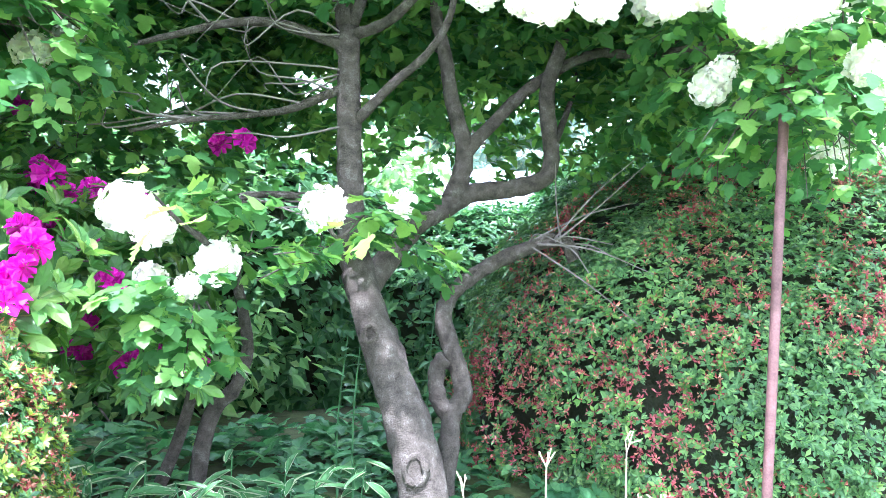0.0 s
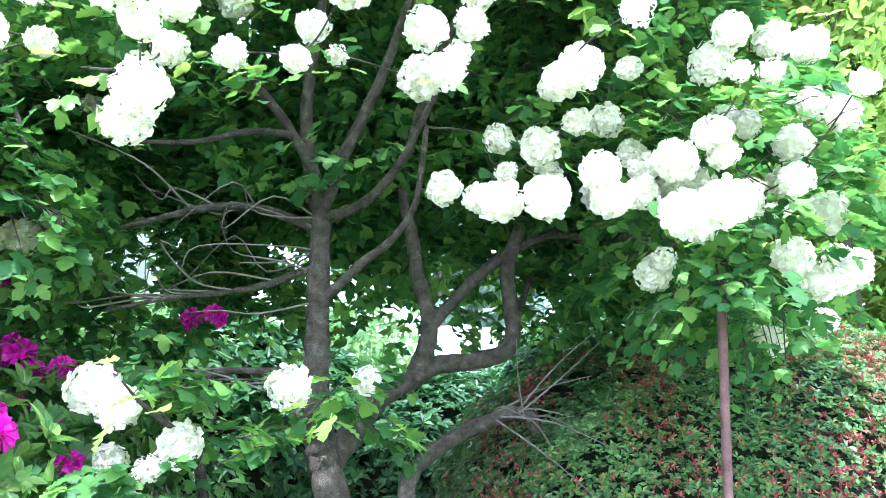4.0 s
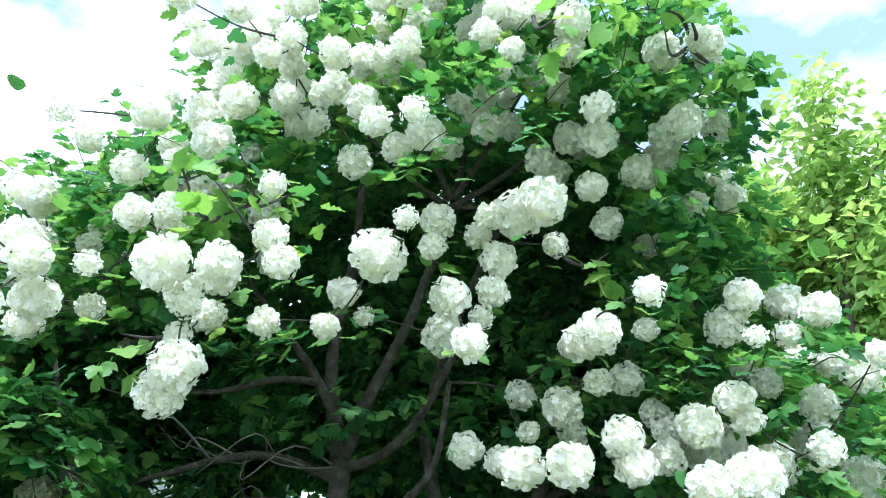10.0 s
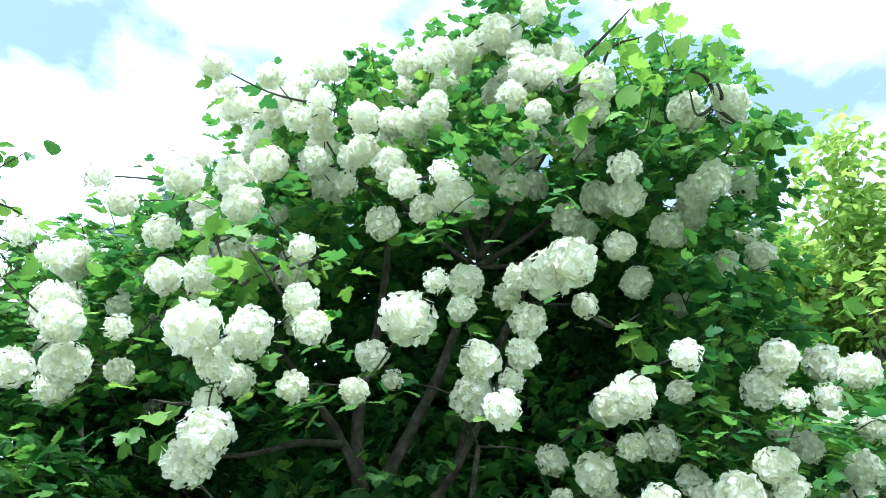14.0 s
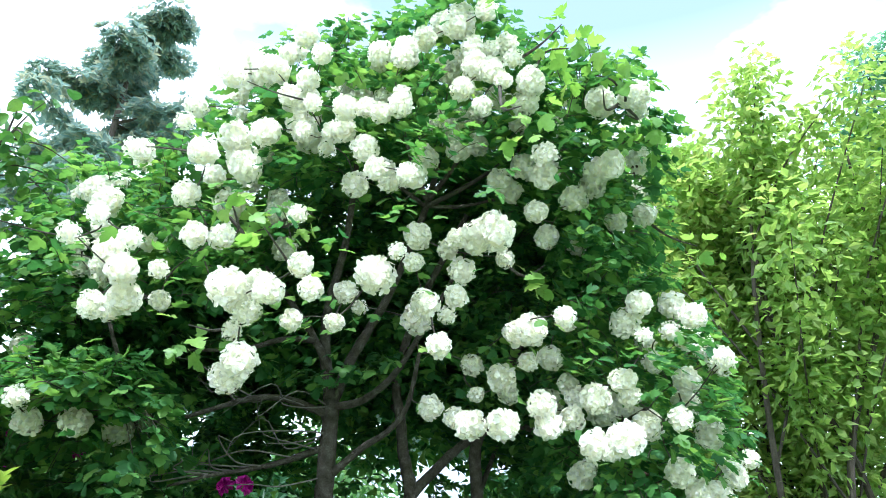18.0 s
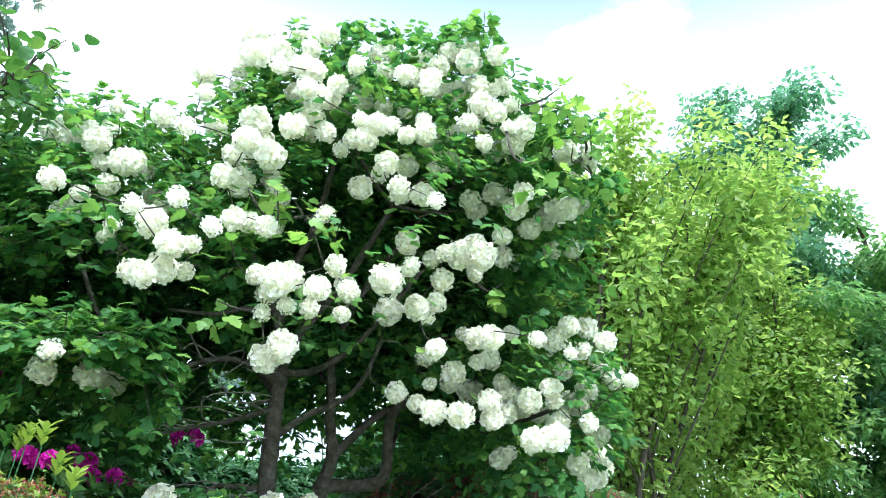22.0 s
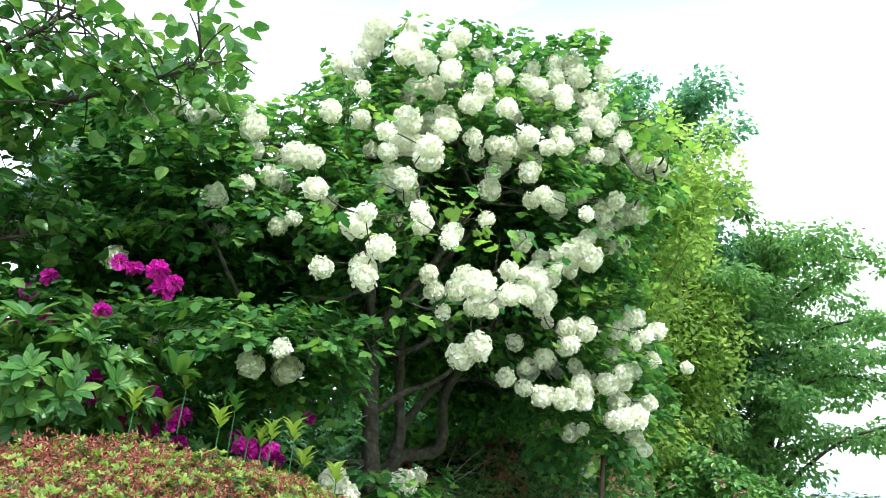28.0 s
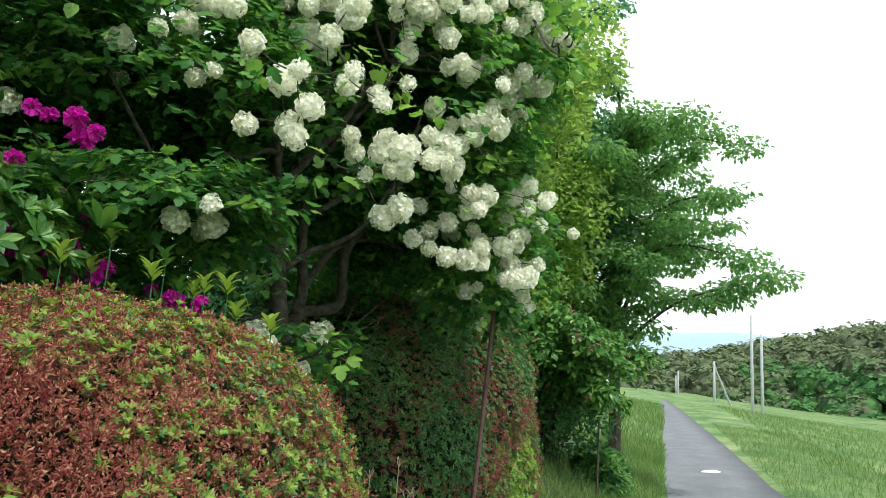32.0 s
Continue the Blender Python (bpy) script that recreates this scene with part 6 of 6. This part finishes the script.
# ---------------------------------------------------------------- small plants and things
def bamboo_grass():
    """Dwarf bamboo with pale-edged leaves, each leaf a piece of its own."""
    rng = np.random.default_rng(301)
    outer = (OVAL[0] * (0.50, 1, 1), OVAL[1])
    inner = (OVAL[0] * (0.40, 0.95, 1) + (0, 0.02, 0.012), OVAL[1])
    V, F = merge(outer, inner)
    me = mesh_of("leaf", V, F, [M_PALE, M_WEED], np.r_[np.zeros(len(OVAL[1])), np.ones(len(OVAL[1]))])
    for k in range(56):
        x, y = rng.uniform(-1.05, -0.18), rng.uniform(1.55, 2.25)
        z = float(ground_z(np.array(x), np.array(y)))
        h = rng.uniform(0.12, 0.30)
        t = thing("dwarf_bamboo", "low dwarf bamboo with white-edged leaves in the shade", "plant", (x, y, z), "dwarf bamboo under the tree")
        top = np.array((x + rng.normal() * 0.04, y + rng.normal() * 0.04, z + h))
        part("stem", tube(np.array([(x, y, z - 0.02), (np.array((x, y, z)) + top) / 2 + 0.005, top]), [0.003, 0.0025, 0.002], 5), M_WEED, t)
        for q in range(6):
            a = rng.random() * 6.28
            tip = np.array((math.cos(a), math.sin(a), rng.normal() * 0.25 - 0.05))
            R = turns(np.array((0.0, -0.25, 1.0)) + rng.normal(size=3) * 0.25, tip)
            shared("leaf", me, t, Matrix.Translation(top - (x, y, z) - (0, 0, 0.03 * q)) @ Matrix(R.tolist()).to_4x4() @ Matrix.Scale(rng.uniform(0.085, 0.135), 4))


bamboo_grass()


def tall_weed(x, y, h, seed, n=16):
    rng = np.random.default_rng(seed)
    z = float(ground_z(np.array(x), np.array(y)))
    t = thing("tall_weed", "slender upright weed with narrow leaves", "plant", (x, y, z))
    top = np.array((x + 0.02, y, z + h))
    part("stem", tube(spline([(x, y, z - 0.02), (x - 0.01, y, z + h * 0.5), top], 5), np.linspace(0.004, 0.002, 11), 5), M_WEED, t)
    me = mesh_of("leaf", OVAL[0], OVAL[1], [M_WEED])
    for k in range(n):
        f = 0.2 + 0.8 * k / n
        a = k * 2.4
        R = turns(np.array((0, 0, 1.0)) + rng.normal(size=3) * 0.2, np.array((math.cos(a), math.sin(a), -0.2)))
        shared("leaf", me, t, Matrix.Translation((0.02 * f, 0, h * f)) @ Matrix(R.tolist()).to_4x4() @ Matrix.Scale(0.10 * (1.15 - 0.6 * f), 4))


tall_weed(-0.27, 2.25, 0.72, 311)
tall_weed(-0.33, 2.32, 0.62, 312)
tall_weed(-0.05, 2.75, 0.70, 313, 20)
tall_weed(0.10, 2.95, 0.60, 314, 18)


def dry_stalk(x, y, z, h, seed):
    rng = np.random.default_rng(seed)
    t = thing("dry_stalk", "pale dry flower stalk with an open seed head", "plant", (x, y, z), "dry stalks by the azalea")
    top = np.array((x + rng.normal() * 0.02, y, z + h))
    part("stem", tube(np.array([(x, y, z), (x + 0.004, y, z + h / 2), top]), [0.003, 0.0025, 0.002], 6), M_STRAW, t)
    for k in range(4):
        e = top + (rng.normal() * 0.02, rng.normal() * 0.02, 0.03 + 0.02 * rng.random())
        part("seed_arm", tube(np.array([top - (0, 0, 0.01), (top + e) / 2 + rng.normal(size=3) * 0.004, e]), [0.0018, 0.0016, 0.0025], 5), M_STRAW, t)


for _x, _y, _h, _s in ((0.07, 2.05, 0.36, 321), (0.29, 2.12, 0.44, 322), (0.53, 2.15, 0.52, 323), (0.60, 2.10, 0.38, 324), (0.66, 2.12, 0.40, 325)):
    dry_stalk(_x, _y, float(ground_z(np.array(_x), np.array(_y))) - 0.02, _h, _s)


def sprout(x, y, z, seed):
    """An upright azalea shoot with a whorl of leaves at its tip."""
    rng = np.random.default_rng(seed)
    z -= 0.01
    t = thing("azalea_shoot", "upright azalea shoot with a pale whorl of leaves", "plant", (x, y, z - 0.19), "shoots over the azalea mound")
    part("stem", tube(np.array([(x, y, z - 0.19), (x + 0.004, y, z - 0.06), (x, y, z)]), [0.0022, 0.002, 0.0018], 5), M_WEED, t)
    me = mesh_of("leaf", OVAL[0], OVAL[1], [M_AZ_BRIGHT if seed % 4 else M_RH_LEAF], None, True)
    for k in range(11):
        a = k * 2.4
        R = turns(np.array((-0.9 * math.cos(a), -0.9 * math.sin(a), 1.0)), np.array((math.cos(a), math.sin(a), 1.1 + 0.35 * rng.normal())))
        shared("leaf", me, t, Matrix.Translation((0, 0, 0.19 - 0.005 * k)) @ Matrix(R.tolist()).to_4x4() @ Matrix.Scale(rng.uniform(0.035, 0.062), 4))


for _k, (_x, _y, _z) in enumerate(((-1.46, 1.50, 2.12), (-1.32, 1.40, 2.06), (-1.16, 1.27, 1.98), (-1.04, 1.18, 1.86), (-1.21, 1.33, 1.98), (-1.27, 1.38, 1.97), (-1.23, 1.36, 1.96), (-1.48, 1.58, 2.02), (-1.62, 1.45, 2.03), (-0.98, 1.25, 1.72), (-1.38, 1.35, 2.00), (-1.10, 1.30, 1.90))):
    sprout(_x, _y, _z, 331 + _k)


def stake_post(x, y, h, seed):
    z = float(ground_z(np.array(x), np.array(y)))
    t = thing("garden_stake", "thin dark garden stake standing in the verge", "stake", (x, y, z))
    part("rod", tube(np.array([(x, y, z - 0.1), (x + 0.02, y, z + h)]), [0.012, 0.012], 8), M_DARKBARK, t)


stake_post(5.45, 3.75, 0.9, 1)

# the pale worn patch in the lane
_pt = np.array([(11.76 + 0.30 * math.cos(a) * (1 + 0.2 * math.sin(3 * a)), 4.93 + 0.15 * math.sin(a), 0.034) for a in np.linspace(0, 6.283, 24, endpoint=False)])
_pt = np.concatenate([_pt, _pt - (0, 0, 0.02), [(11.76, 4.93, 0.036)]])
_q = np.arange(24)
tagged(part("road_patch", (_pt, np.concatenate([np.stack([np.full(24, 48), _q, (_q + 1) % 24, np.full(24, -1)], -1), np.stack([_q, _q + 24, (_q + 1) % 24 + 24, (_q + 1) % 24], -1)])), M_WALL, None, "pale cement patch in the asphalt lane"), "", "patch")


def parked_car(x, y, z):
    t = thing("car", "small white car parked beyond the hedge", "car", (x, y, z))
    d = np.array((*ALONG, 0))
    n = np.array((*ACROSS, 0))
    prof = [(-1.7, 0.30), (-1.7, 0.85), (-1.3, 1.32), (0.4, 1.36), (1.05, 0.88), (1.75, 0.78), (1.75, 0.30)]
    V = np.array([np.array((x, y, z)) + d * a + n * s * (0.72 if b < 0.95 else 0.60) + (0, 0, b) for s in (-1, 1) for a, b in prof])
    k = np.arange(7)
    quads = np.stack([k, (k + 1) % 7, (k + 1) % 7 + 7, k + 7], -1)
    caps = np.array([(0, 1, 4, 6), (4, 5, 6, -1), (1, 2, 3, 4), (7, 13, 11, 8), (11, 13, 12, -1), (8, 11, 10, 9)])
    part("body", (V, np.concatenate([quads, caps])), M_ROOF, t)
    for s in (-1, 1):
        g = np.array([np.array((x, y, z)) + d * a + n * s * w + (0, 0, b) for a, b, w in ((-1.35, 0.90, 0.735), (0.85, 0.90, 0.735), (0.40, 1.28, 0.63), (-1.20, 1.26, 0.63), (-1.35, 0.90, 0.70), (0.85, 0.90, 0.70), (0.40, 1.28, 0.59), (-1.20, 1.26, 0.59))])
        part("window", (g, box((0, 0, 0), (1, 1, 1))[1]), M_GLASSY, t)
        for a in (-1.1, 1.1):
            c = np.array((x, y, z + 0.3)) + d * a + n * s * 0.66
            wheel = part("wheel", tube(np.array([c - n * 0.09, c + n * 0.09]), [0.3, 0.3], 16), M_TYRE, t)
            part("rim", tube(np.array([c + n * s * 0.06, c + n * s * 0.105]), [0.19, 0.18], 14), M_STEEL, wheel, "grey steel rim")


parked_car(30.3, 18.3, float(ground_z(np.array(30.3), np.array(18.3))))

# green shrubs at the foot of the wooded hill
for _k in range(16):
    _u, _s2 = 62 + 9 * _k + 5 * math.sin(_k * 2.1), -16 - 5.2 * (_k % 4) - 16 * (_k < 6)
    _x, _y = (_u * ALONG + _s2 * ACROSS)
    broad_tree("field_shrub", "leafy green shrub at the foot of the wooded hill", (float(_x), float(_y)), 3.2 + 1.8 * ((_k * 7) % 5) / 4, 4, 3.4, 0.5, M_CHERRY_LEAF if _k % 3 == 0 else M_DARK_LEAF, SMALL_W, 0.42, 2000, 400 + _k, clump=1.0, low=0.05)
